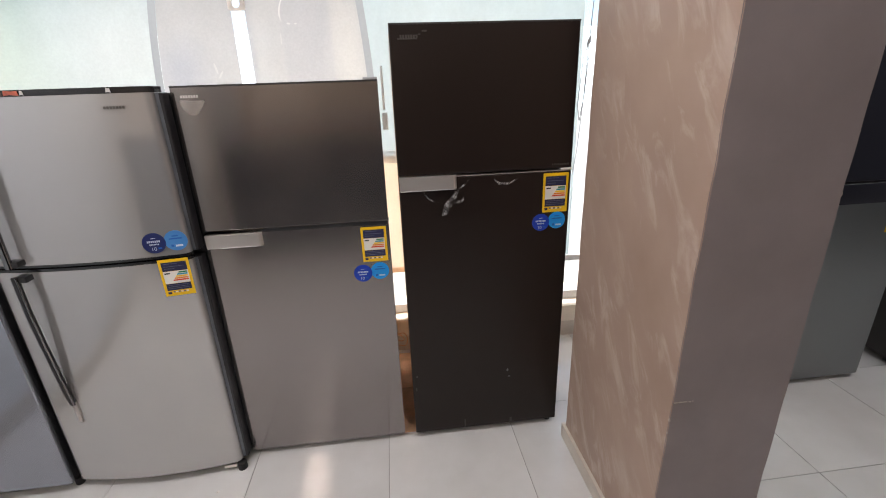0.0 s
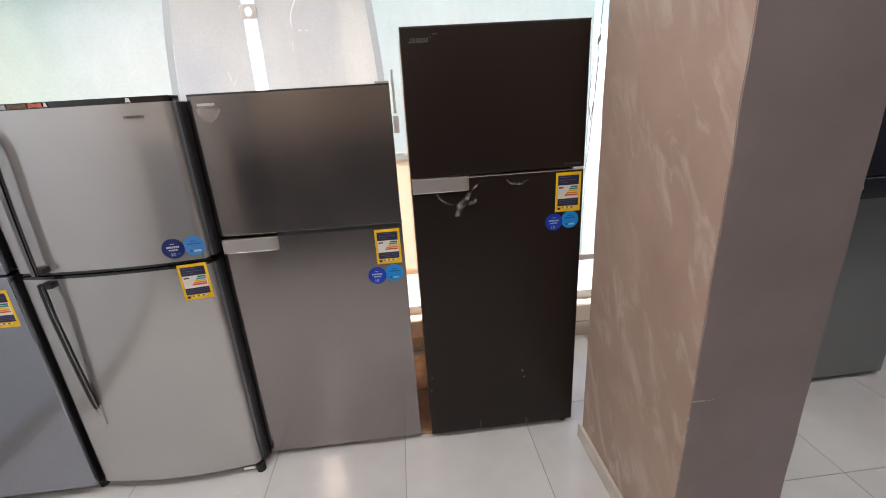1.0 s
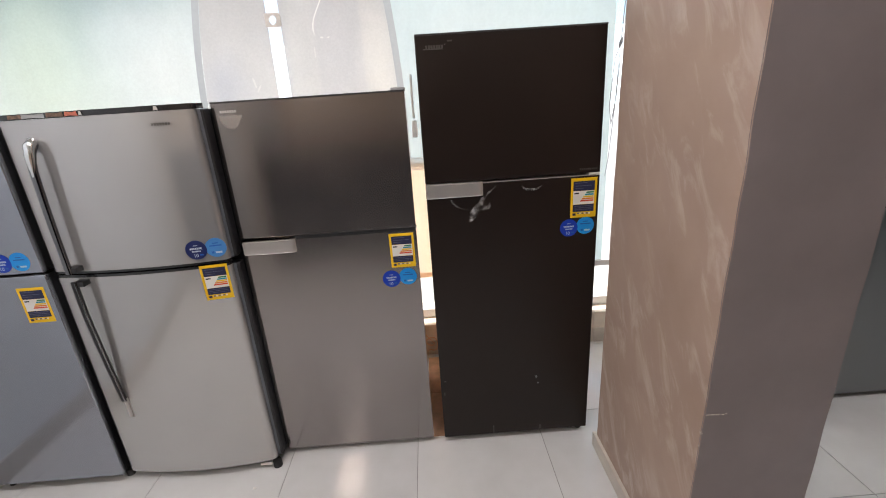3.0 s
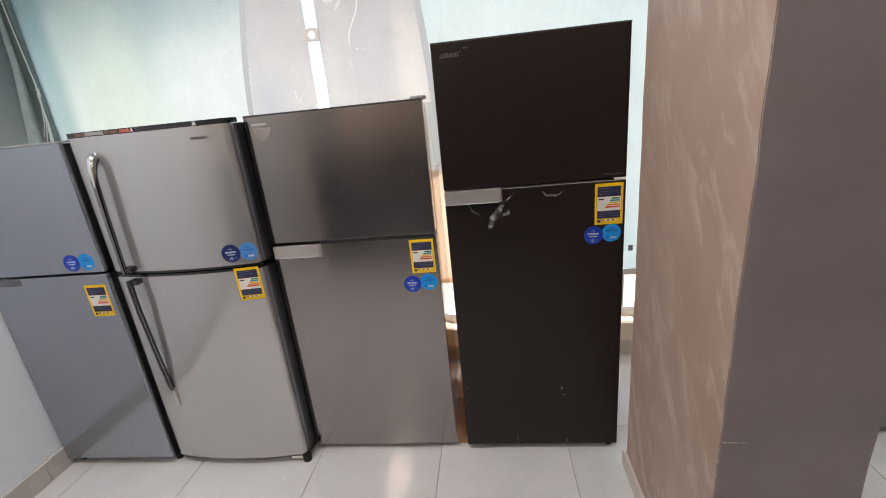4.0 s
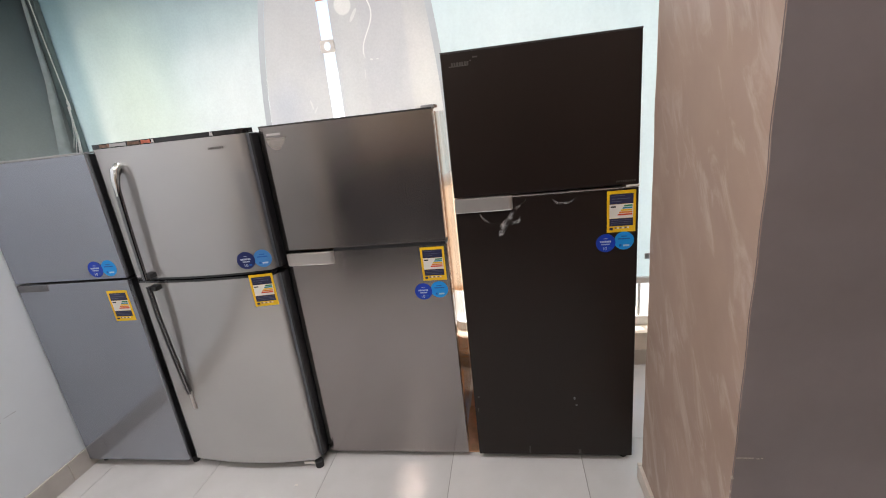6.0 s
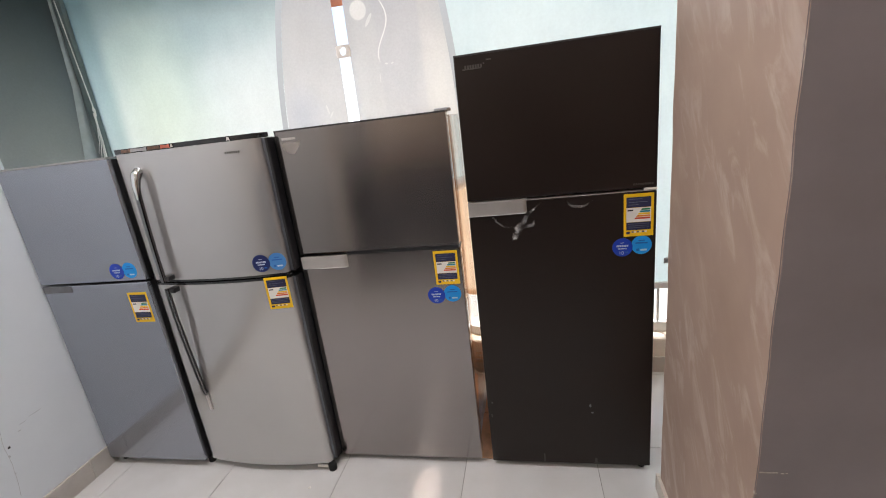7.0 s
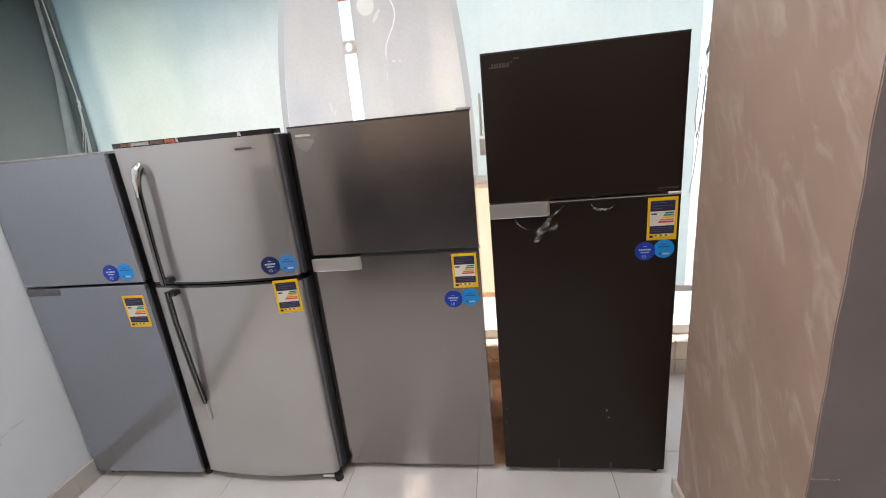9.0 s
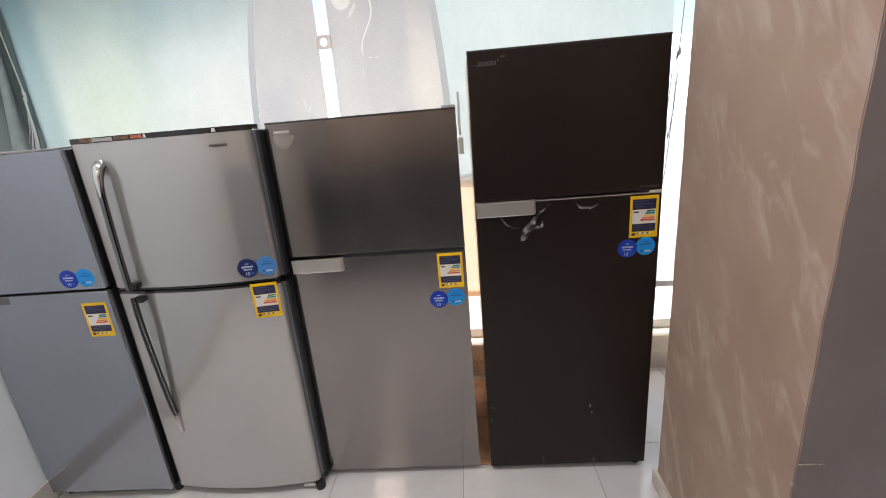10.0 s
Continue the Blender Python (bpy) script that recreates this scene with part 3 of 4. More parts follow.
window = thing("window_1", (0, 0, 0), "wide shop window with frosted printed film and white frame", "window", kind="structure")
part("bottom_rail", box(CORNER, RIGHT, 2.585, 2.645, 0.226, 0.286, 0.003), FRAME_WHITE, window)
part("top_rail", box(CORNER, RIGHT, 2.585, 2.645, TOP - 0.06, TOP - 0.002, 0.003), FRAME_WHITE, window)
SLIT = lambda z: -0.692 + 0.014 * (z - 1.672)
SLIT_W = 0.068
for x0, x1 in ((CORNER + 0.05, -0.699), (-0.606, 1.42), (1.47, 3.1), (3.15, RIGHT - 0.01)):
    p = part("pane", box(x0, x1, 2.612, 2.620, 0.286, TOP - 0.06), GLASS, window, "clear glass pane")
    p.visible_shadow = False
for x0, x1 in ((1.42, 1.47), (3.1, 3.15)):
    part("mullion", box(x0, x1, 2.59, 2.64, 0.286, TOP - 0.06, 0.003), FRAME_WHITE, window)
XL = lambda z: -1.14 + 0.11 * (max(0, z - 1.4) / 0.9) ** 2
XR = lambda z: 0.016 - 0.05 * (max(0, z - 1.4) / 0.8) ** 2
FZ0, FZ1, BAND, KRAFT_TOP = 0.543, TOP - 0.06, 0.037, 1.252
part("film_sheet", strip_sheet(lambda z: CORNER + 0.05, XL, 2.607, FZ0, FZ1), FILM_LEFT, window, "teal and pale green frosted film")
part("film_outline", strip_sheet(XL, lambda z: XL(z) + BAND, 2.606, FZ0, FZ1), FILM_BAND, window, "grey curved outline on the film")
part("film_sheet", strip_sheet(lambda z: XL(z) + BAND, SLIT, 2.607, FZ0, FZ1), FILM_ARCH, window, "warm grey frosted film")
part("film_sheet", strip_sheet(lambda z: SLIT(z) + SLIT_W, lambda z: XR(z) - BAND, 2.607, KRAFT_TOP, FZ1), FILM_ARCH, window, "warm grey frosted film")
part("film_outline", strip_sheet(lambda z: XR(z) - BAND, XR, 2.606, KRAFT_TOP, FZ1), FILM_BAND, window, "grey curved outline on the film")
part("film_sheet", strip_sheet(XR, lambda z: 0.285, 2.607, KRAFT_TOP, FZ1), FILM_RIGHT, window, "pale teal frosted film")
part("film_sheet", strip_sheet(lambda z: 0.285, lambda z: 1.20, 2.607, FZ0, FZ1), FILM_RIGHT, window, "pale teal frosted film")
# Unseen sheet added to keep direct sun off the floor beyond the column.
part("film_sheet", strip_sheet(lambda z: 1.60, lambda z: RIGHT - 0.02, 2.607, FZ0, FZ1), FILM_RIGHT, window, "pale teal frosted film")
# Added strip in the gap, in place of an orange thing outside.
part("outside_strip", strip_sheet(lambda z: SLIT(z), lambda z: SLIT(z) + SLIT_W, 2.6065, 2.288, 2.52, 4), ORANGE_STRIP, window, "orange strip standing in for something orange outside")

# pull handle, sash and clip on the glass
pull = part("pull_handle", sweep([(0.052, 2.600, 1.735), (0.052, 2.575, 1.725), (0.052, 2.568, 1.69), (0.052, 2.568, 1.56), (0.052, 2.575, 1.525), (0.052, 2.600, 1.515)], [(0.007, 0.007)], 10), PULL_WHITE, window, "white door pull on the glass", smooth=50)
part("pull_plate", box(0.036, 0.068, 2.598, 2.604, 1.40, 1.495, 0.004, 2), PULL_WHITE, window, "white fixing plate")
part("sash_stile", box(1.064, 1.078, 2.592, 2.606, 0.290, 0.504, 0.002, 1), FRAME_WHITE, window, "slim white sash stile")
part("sash_rail", box(0.30, 1.42, 2.588, 2.6055, 0.505, 0.545, 0.003, 1), FRAME_WHITE, window, "slim white sash rail")
part("clip", box(1.098, 1.125, 2.594, 2.605, 0.66, 0.695, 0.003, 1), HINGE_GREY, window, "small grey clip")
# lock in the gap between the panes
zc = 2.054
xc = SLIT(zc) + 0.034
ring = bmesh.new()
n = 28
loops = []
for yy in (2.59, 2.606):
    outer = [ring.verts.new((xc + max(-0.041, min(0.041, 0.056 * math.cos(2 * math.pi * i / n))), yy, zc + max(-0.034, min(0.034, 0.042 * math.sin(2 * math.pi * i / n))))) for i in range(n)]
    inner = [ring.verts.new((xc + 0.020 * math.cos(2 * math.pi * i / n), yy, zc + 0.022 * math.sin(2 * math.pi * i / n))) for i in range(n)]
    loops.append((outer, inner))
for i in range(n):
    j = (i + 1) % n
    for (o, q), flip in ((loops[0], 1), (loops[1], -1)):
        ring.faces.new((o[i], o[j], q[j], q[i])[::flip])
    ring.faces.new((loops[0][0][i], loops[1][0][i], loops[1][0][j], loops[0][0][j]))
    ring.faces.new((loops[0][1][i], loops[0][1][j], loops[1][1][j], loops[1][1][i]))
part("lock", ring, plain("lock_beige", (0.72, 0.68, 0.63), 0.4, 0.4), window, "beige ring-shaped door lock", smooth=40)

# side glazing at the corner
side = thing("window_2", (CORNER, 0, 0), "grey-green frosted side glazing meeting the shop window", "window", kind="structure")
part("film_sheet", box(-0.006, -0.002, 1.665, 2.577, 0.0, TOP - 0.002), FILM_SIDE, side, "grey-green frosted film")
fold = bmesh.new()
ends = [[fold.verts.new((x, y, z)) for x, y in ((0.001, y0), (0.012, 0.6 * y0 + 0.4 * y1), (0.010, 0.3 * y0 + 0.7 * y1), (0.001, y1))] for y0, y1, z in ((2.24, 2.43, 0.226), (2.447, 2.536, 1.65), (2.520, 2.570, 2.07), (2.572, 2.576, TOP - 0.002))]
for lower, upper in zip(ends, ends[1:]):
    for a in range(4):
        fold.faces.new((lower[a], lower[(a + 1) % 4], upper[(a + 1) % 4], upper[a]))
fold.faces.new(ends[0][::-1])
fold.faces.new(ends[-1])
part("film_fold", fold, plain("fold_grey_blue", (0.42, 0.475, 0.485), 0.4, 0.0), side, "pale leaning fold of the film", smooth=70)
part("corner_post", box(-0.012, 0.05, 2.577, 2.64, 0.226, TOP - 0.002, 0.004), plain("post_dark_green", (0.20, 0.25, 0.25), 0.35), side, "dark green-grey corner post")
# Unseen slab added outside to hold daylight back from the side film.
part("backing", box(-1.4, -1.2, 0.5, 4.5, -0.15, 3.2), plain("unseen_backing", (0.5, 0.5, 0.48), 0.9), side, "unseen slab added outside to dim the side glazing")

# cords
cord = thing("blind_cord", (-2.40, 2.56, 1.63), "white looped blind cord hanging at the window corner", "cord")
part("strand", sweep([(-0.050, 0, 1.31), (-0.036, 0, 1.0), (-0.020, 0, 0.65), (-0.002, 0, 0.30)], [(0.0036, 0.0036)], 8), CORD, cord)
part("knot", sweep([(-0.004, -0.002, 0.325), (0.0, -0.004, 0.305), (0.002, -0.004, 0.29), (0.001, -0.002, 0.265)], [(0.003, 0.003), (0.010, 0.009), (0.006, 0.006), (0.005, 0.005)], 8), CORD, cord)
for i, (mid, end, r) in enumerate(((-0.040, -0.088, 0.0028), (-0.022, -0.060, 0.0032), (-0.008, -0.030, 0.0045), (-0.002, -0.012, 0.005))):
    part("strand", sweep([(0.0, -0.004 * i, 0.285), (mid * 0.5, -0.004 * i, 0.20), (mid, -0.004 * i, 0.11), (end, -0.004 * i, 0.0), (end - 0.004, -0.004 * i, -0.2)], [(r, r)], 8), CORD, cord)
rope = thing("pull_cord", (1.22, 2.57, 1.2), "thin grey looped cord hanging against the window frame", "cord")
part("strand", sweep([(0.03, 0, 1.6), (0.02, 0, 1.0), (0.0, -0.005, 0.63), (-0.03, -0.01, 0.55), (-0.045, -0.01, 0.3), (-0.03, -0.01, 0.2), (-0.01, -0.01, 0.35), (0.0, -0.01, 0.55)], [(0.0025, 0.0025)], 6), HINGE_GREY, rope)
part("strand", sweep([(0.0, 0, 0.62), (-0.01, 0, 0.3), (-0.03, 0, 0.0), (-0.045, 0, -0.1)], [(0.002, 0.002)], 6), HINGE_GREY, rope)
part("knot", sweep([(0.008, -0.002, 0.66), (0.0, -0.006, 0.635), (-0.008, -0.002, 0.61)], [(0.004, 0.004), (0.012, 0.008), (0.004, 0.004)], 8), HINGE_GREY, rope)

paper = thing("kraft_paper", (-0.10, 2.600, 0.51), "tan kraft paper sheet taped over the window glass", "paper")
part("sheet", strip_sheet(lambda z: -0.42, lambda z: 0.285, 0.0, 0.0, 0.74, 6), KRAFT, paper)
part("tape", strip_sheet(lambda z: -0.42, lambda z: 0.285, -0.002, 0.70, 0.775, 2), TAPE_FILM, paper, "grey tape along its top edge")
part("fold", strip_sheet(lambda z: -0.42, lambda z: 0.285, -0.002, 0.0, 0.035, 2), KRAFT, paper, "folded lower edge")


# ---- refrigerators ----
def flat_door(x0, x1, y0, y1, z0, z1, mat, parent, name, edge_mat=None, r=0.004, label=""):
    """A door: the pressed sheet front, and its edge frame behind it."""
    d = part(name, box(x0, x1, y0, y0 + 0.022, z0, z1, r, 3), mat, parent, label, smooth=40)
    for f in d.data.polygons:
        f.use_smooth = f.area < 0.03
    part("door_liner", box(x0 + 0.002, x1 - 0.002, y0 + 0.0225, y1, z0 + 0.002, z1 - 0.002, 0.004, 2), edge_mat or mat, d, smooth=40)
    part("gasket", box(x0 + 0.012, x1 - 0.012, y1 + 0.0005, y1 + 0.014, z0 + 0.012, z1 - 0.012, 0.002, 1), RUBBER, d, "black rubber gasket")
    return d


def energy_label(parent, x, y, z, w=0.105, h=0.155):
    """x, z: lower left corner; the sheet faces the showroom."""
    s = part("energy_label", box(x, x + w, y - 0.0006, y, z, z + h), LABEL_YELLOW, parent, "yellow energy label with coloured rating bars")
    yy = y - 0.0007

    def patch(name, a0, a1, b0, b1, mat, lift=0.0, slope=0.0):
        q = [(x + a0 * w, z + b0 * h), (x + a1 * w, z + b0 * h), (x + a1 * w, z + b1 * h), (x + (a0 + slope) * w, z + b1 * h)]
        part(name, prism(q, yy - 0.0003 - lift, yy - lift), mat, s)

    patch("heading", 0.09, 0.91, 0.68, 0.92, LABEL_NAVY)
    patch("rating_field", 0.09, 0.91, 0.34, 0.675, LABEL_WHITE)
    patch("text_field", 0.09, 0.91, 0.15, 0.335, LABEL_NAVY)
    for b, a1 in ((0.87, 0.62), (0.80, 0.8), (0.74, 0.5)):
        patch("text_bar", 0.16, a1, b, b + 0.010, LABEL_TEXT, 0.0004)
    for b in (0.29, 0.245, 0.20):
        patch("text_bar", 0.14, 0.86, b, b + 0.008, LABEL_TEXT, 0.0004)
    for i, mat in enumerate((LABEL_GREEN, LABEL_TEAL, LABEL_YELLOW, LABEL_ORANGE, LABEL_RED)):
        b = 0.615 - i * 0.052
        patch("rating_bar", 0.58 - 0.055 * i, 0.88, b, b + 0.038, mat, 0.0004, 0.03)
    patch("rating_mark", 0.13, 0.31, 0.60, 0.635, LABEL_BLACK, 0.0004)
    for i in range(6):
        patch("footer_bar", 0.27 + 0.088 * i, 0.335 + 0.088 * i, 0.085, 0.125, LABEL_WHITE if i % 2 else LABEL_TEXT, 0.0004)
    patch("footer_mark", 0.09, 0.21, 0.055, 0.115, LABEL_NAVY, 0.0004)
    return s


def round_stickers(parent, x, y, z, dark, light, r=0.038, tilt=0.0):
    """x, z: the dark disc's centre."""
    a = part("round_sticker", disc(x, z, r, y - 0.0012, y - 0.0006), dark, parent, "round dark blue warranty sticker")
    yy = y - 0.0016
    for dz, w, h, n in ((0.018, 0.015, 0.0028, 3), (0.0055, 0.044, 0.0072, 7), (-0.0055, 0.032, 0.0052, 7)):
        for i in range(n):
            x0, x1 = x - w / 2 + i * w / n, x - w / 2 + (i + 0.78) * w / n
            part("text_bar", prism([(x0, z + dz - h / 2), (x1, z + dz - h / 2), (x1, z + dz + h / 2), (x0, z + dz + h / 2)], yy, yy + 0.0003), STICKER_TEXT, a)
    glyphs("10", 0.019, x - 0.014, yy, z - 0.029, STICKER_TEXT, a)
    part("text_bar", prism([(x + 0.010, z - 0.024), (x + 0.022, z - 0.024), (x + 0.022, z - 0.018), (x + 0.010, z - 0.018)], yy, yy + 0.0003), STICKER_MID, a)
    bx = x + 1.86 * r
    b = part("round_sticker", disc(bx, z + 0.002 + tilt, r, y - 0.0006, y), light, parent, "round sky blue warranty sticker")
    for dx, dz, w, h in ((0.0, 0.020, 0.022, 0.004), (0.0, 0.010, 0.044, 0.005), (0.008, -0.018, 0.024, 0.007), (-0.014, -0.017, 0.009, 0.009)):
        m = STICKER_TEXT if dx == 0.008 else STICKER_MID
        part("text_bar", prism([(bx + dx - w / 2, z + tilt + dz - h / 2), (bx + dx + w / 2, z + tilt + dz - h / 2), (bx + dx + w / 2, z + tilt + dz + h / 2), (bx + dx - w / 2, z + tilt + dz + h / 2)], y - 0.0010, y - 0.0007), m, b)


def logo(parent, x, y, z, mat, w=0.062, h=0.009, n=7):
    """A maker's badge as plain upright bars."""
    step = w / n
    for i in range(n):
        part("badge_bar", box(x + i * step, x + (i + 0.72) * step, y - 0.0012, y - 0.0002, z, z + h), mat, parent)


def pocket_handle(parent, x0, x1, y, z0, z1, mat, r=0.022):
    """A satin grip over the lower door's top corner: its end curves back to the door, and a polished lip runs below."""
    front = y - 0.012
    bend = [(x1 - r + r * math.sin(a), front + r - r * math.cos(a)) for a in (0.0, 0.25, 0.5, 0.75, 1.0, 1.25, 1.5)]
    bm = slab([(x0, y + 0.02), (x0, front), *bend, (x1, y + 0.02)], z0, z1)
    bmesh.ops.bevel(bm, geom=[e for e in bm.edges if all(v.co.y < y + 0.015 for v in e.verts) and abs(e.verts[0].co.z - e.verts[1].co.z) < 1e-4], offset=0.0022, segments=2, affect="EDGES")
    h = part("handle", bm, mat, parent, "satin silver pocket grip", smooth=50)
    part("lip", sweep([(x0 + 0.002, front - 0.001, z0 + 0.001), *[(px, py - 0.001, z0 + 0.001) for px, py in bend[:-1]]], [(0.0016, 0.0022)], 8), CHROME, h, "bright polished lip")
    return h


def foot(parent, x, y, r=0.018, tag=True):
    f = part("foot", drum(x, y, 0.0, 0.034, r, 18), RUBBER, parent, "black levelling foot", smooth=40)
    if tag:
        part("foot_lever", box(x - 0.075, x - 0.02, y - 0.014, y - 0.009, 0.018, 0.034, 0.002, 1), LABEL_WHITE, f, "pale lever on the levelling foot")
    return f


def cabinet(parent, x0, x1, y0, depth, z0, z1, mat):
    b = part("cabinet", box(x0, x1, y0, y0 + depth, z0, z1, 0.006, 2), mat, parent, smooth=40)
    part("plinth_grille", box(x0 + 0.02, x1 - 0.02, y0 + 0.01, y0 + 0.03, 0.012, z0 - 0.001), BLACK_PLASTIC, parent, "black plinth grille")
    return b


# blue-grey refrigerator by the white wall
fa = thing("refrigerator", (-1.71, 1.61, 0), "blue-grey steel two-door refrigerator beside the white wall", "refrigerator", "refrigerators in the row")
AX0, AX1 = -0.302, 0.303
cabinet(fa, AX0, AX1, 0.082, 0.60, 0.05, 1.60, CABINET_DARK)
up = flat_door(AX0, AX1, 0.0, 0.068, 1.068, 1.618, STEEL_BLUE, fa, "upper_door", BLACK_PLASTIC)
lo = flat_door(AX0, AX1, 0.0, 0.068, 0.045, 1.058, STEEL_BLUE, fa, "lower_door", BLACK_PLASTIC)
part("pocket", box(AX0 + 0.002, AX0 + 0.175, -0.0025, 0.01, 1.024, 1.0565, 0.003, 2), POCKET_GREY, lo, "dark grey pocket grip", smooth=40)
part("top_cap", box(AX0, AX1, 0.0, 0.069, 1.6185, 1.626, 0.002, 1), HINGE_GREY, up, "thin grey cap along the door top")
energy_label(lo, 0.173, 0.0, 0.858, 0.106, 0.152)
round_stickers(up, 0.160, 0.0, 1.117, STICKER_BLUE, STICKER_SKY)
foot(fa, AX1 - 0.012, 0.055, 0.018, False)
foot(fa, AX0 + 0.04, 0.055, 0.018, False)

# satin refrigerator with bowed doors and chrome bars
fb = thing("refrigerator", (-1.043, 1.66, 0), "satin silver refrigerator with bowed doors and long chrome handles", "refrigerator", "refrigerators in the row")
BX0, BX1 = -0.352, 0.352


def bow(x):
    """Front of the bowed door at x."""
    return -0.024 - 0.034 * (1 - (x / 0.352) ** 2)


def bowed_outline(x0, x1, back, r=0.026):
    pts = [(x1, back), (x0, back), (x0, bow(x0) + r)]
    pts += [(x0 + r - r * math.cos(a), bow(x0 + r) + r - r * math.sin(a)) for a in (0.3, 0.6, 0.9, 1.2, 1.5)]
    pts += [(x0 + r + (x1 - x0 - 2 * r) * i / 22, bow(x0 + r + (x1 - x0 - 2 * r) * i / 22)) for i in range(1, 22)]
    pts += [(x1 - r + r * math.sin(a), bow(x1 - r) + r - r * math.cos(a)) for a in (0.1, 0.4, 0.7, 1.0, 1.3)]
    pts += [(x1, bow(x1) + r)]
    return pts[::-1]


def bowed_door(name, z0, z1):
    d = part(name, slab(bowed_outline(BX0, BX1 - 0.012, 0.0), z0, z1), STEEL_SATIN, fb, smooth=30)
    part("edge_strip", slab([(BX1 - 0.0118, bow(BX1) + 0.03), (BX1 - 0.0118, 0.0), (BX1, 0.0), (BX1, bow(BX1) + 0.04), (BX1 - 0.004, bow(BX1) + 0.031)], z0 + 0.001, z1 - 0.001), EDGE_METAL, d, "dark bluish metal edge strip")
    part("door_liner", box(BX0 + 0.002, BX1 + 0.011, 0.0005, 0.05, z0 + 0.001, z1 - 0.001, 0.003, 1), BLACK_PLASTIC, d, "black door liner")
    return d


cabinet(fb, BX0 + 0.002, BX1 + 0.012, 0.056, 0.66, 0.05, 1.628, BLACK_PLASTIC)
bup = bowed_door("upper_door", 1.060, 1.630)
blo = bowed_door("lower_door", 0.045, 1.034)
part("door_rim", slab(bowed_outline(BX0 - 0.0005, BX1 - 0.010, 0.0, 0.025), 1.0505, 1.0595), GLOSS_BLACK, bup, "black lower rim of the door")
part("door_rim", slab(bowed_outline(BX0 - 0.0005, BX1 - 0.010, 0.0, 0.025), 1.0345, 1.0445), GLOSS_BLACK, blo, "black upper rim of the door")
cap = part("top_cap", slab(bowed_outline(BX0 - 0.0005, BX1 - 0.010, 0.05, 0.025), 1.6305, 1.650), GLOSS_BLACK, bup, "glossy black top cap with painted reflections")
# Coloured patches paint what the glossy cap reflects.
for x0, w, m in ((-0.29, 0.05, CAP_BROWN), (-0.235, 0.085, HINGE_GREY), (-0.145, 0.06, CAP_BROWN), (-0.08, 0.045, CAP_RED), (-0.032, 0.012, CAP_PALE), (0.215, 0.016, CAP_PALE)):
    part("cap_reflection", prism([(x0, 1.633), (x0 + 0.4 * w, 1.635), (x0 + w, 1.6325), (x0 + w - 0.003, 1.6475), (x0 + 0.55 * w, 1.6455), (x0 + 0.003, 1.6485)], bow(x0 + w / 2) - 0.0035, bow(x0 + w / 2) - 0.0025), m, cap, "coloured patch painting a reflection on the cap")
part("corner_patch", box(BX1 - 0.030, BX1 - 0.008, bow(BX1) + 0.027, bow(BX1) + 0.031, 1.585, 1.624, 0.001, 1), HINGE_GREY, bup, "pale grey corner cap")


def bow_handle(parent, z_top, z_end, tail, flip):
    """A chrome bar that leaves the door at one end in a long bow and sits on a black bracket at the other."""
    x = -0.234 if flip else -0.242
    y0 = bow(x)
    n = 16
    pts, sizes = [], []
    for i in range(n + 1):
        u = i / n
        z = z_top + (z_end - z_top) * u
        if flip:
            out = 0.032 * min(1, (1 - u) / 0.75) ** 0.8 + 0.006
        else:
            out = 0.036 * min(1, u / 0.16) ** 0.55 * (1 - 0.15 * u) + 0.006
        pts.append((x + (0.016 * (1 - u) ** 2 if not flip else 0.0), y0 - out, z))
        sizes.append((0.0075, 0.0085) if flip else (0.0145 - 0.003 * u, 0.0095))
    if flip:
        h = part("handle", sweep([(p[0] - 0.004, p[1], p[2]) for p in pts], [(0.0115, 0.0085)], 14, 3.0), BLACK_PLASTIC, parent, "long bowed black handle with chrome face", smooth=50)
        part("chrome_face", sweep([(p[0] + 0.0045, p[1] - 0.0065, p[2]) for p in pts], [(0.0036, 0.0035)], 10, 2.4), DARK_CHROME, h, "narrow chrome face", smooth=50)
    else:
        h = part("handle", sweep(pts, sizes, 14, 2.6), DARK_CHROME, parent, "long bowed dark chrome handle", smooth=50)
        part("inner_strip", sweep([(p[0] - 0.009, p[1] + 0.004, p[2]) for p in pts[2:]], [(0.007, 0.008)], 10, 3), BLACK_PLASTIC, h, "black inner side of the handle", smooth=50)
    zb = z_end + 0.012 if not flip else z_top - 0.012
    part("bracket", box(x - 0.012, x + 0.030, y0 - 0.040, y0 + 0.004, zb - 0.011, zb + 0.011, 0.004, 2), BLACK_PLASTIC, h, "black handle bracket", smooth=40)
    if tail:
        part("tail", box(x - 0.006, x + 0.010, y0 - 0.009, y0 + 0.004, tail, z_end + 0.01, 0.003, 2), HANDLE_SILVER, h, "flat silver tail of the handle", smooth=40)
    else:
        part("mount", sweep([(x + 0.016, y0 + 0.004, z_top + 0.004), (x + 0.016, y0 - 0.012, z_top + 0.008), (x + 0.015, y0 - 0.030, z_top - 0.006), (x + 0.0135, y0 - 0.040, z_top - 0.045), (x + 0.011, y0 - 0.0425, z_top - 0.11)],
                            [(0.016, 0.015), (0.017, 0.016), (0.0165, 0.013), (0.0145, 0.0105), (0.009, 0.0085)], 14, 2.4), CHROME, h, "rounded chrome handle mount", smooth=60)


bow_handle(bup, 1.548, 1.064, 0, False)
bow_handle(blo, 1.030, 0.455, 0.365, True)
LX = 0.225
energy = energy_label(blo, LX, 0.0, 0.897, 0.104, 0.148)
energy.matrix_parent_inverse = Matrix.Identity(4)
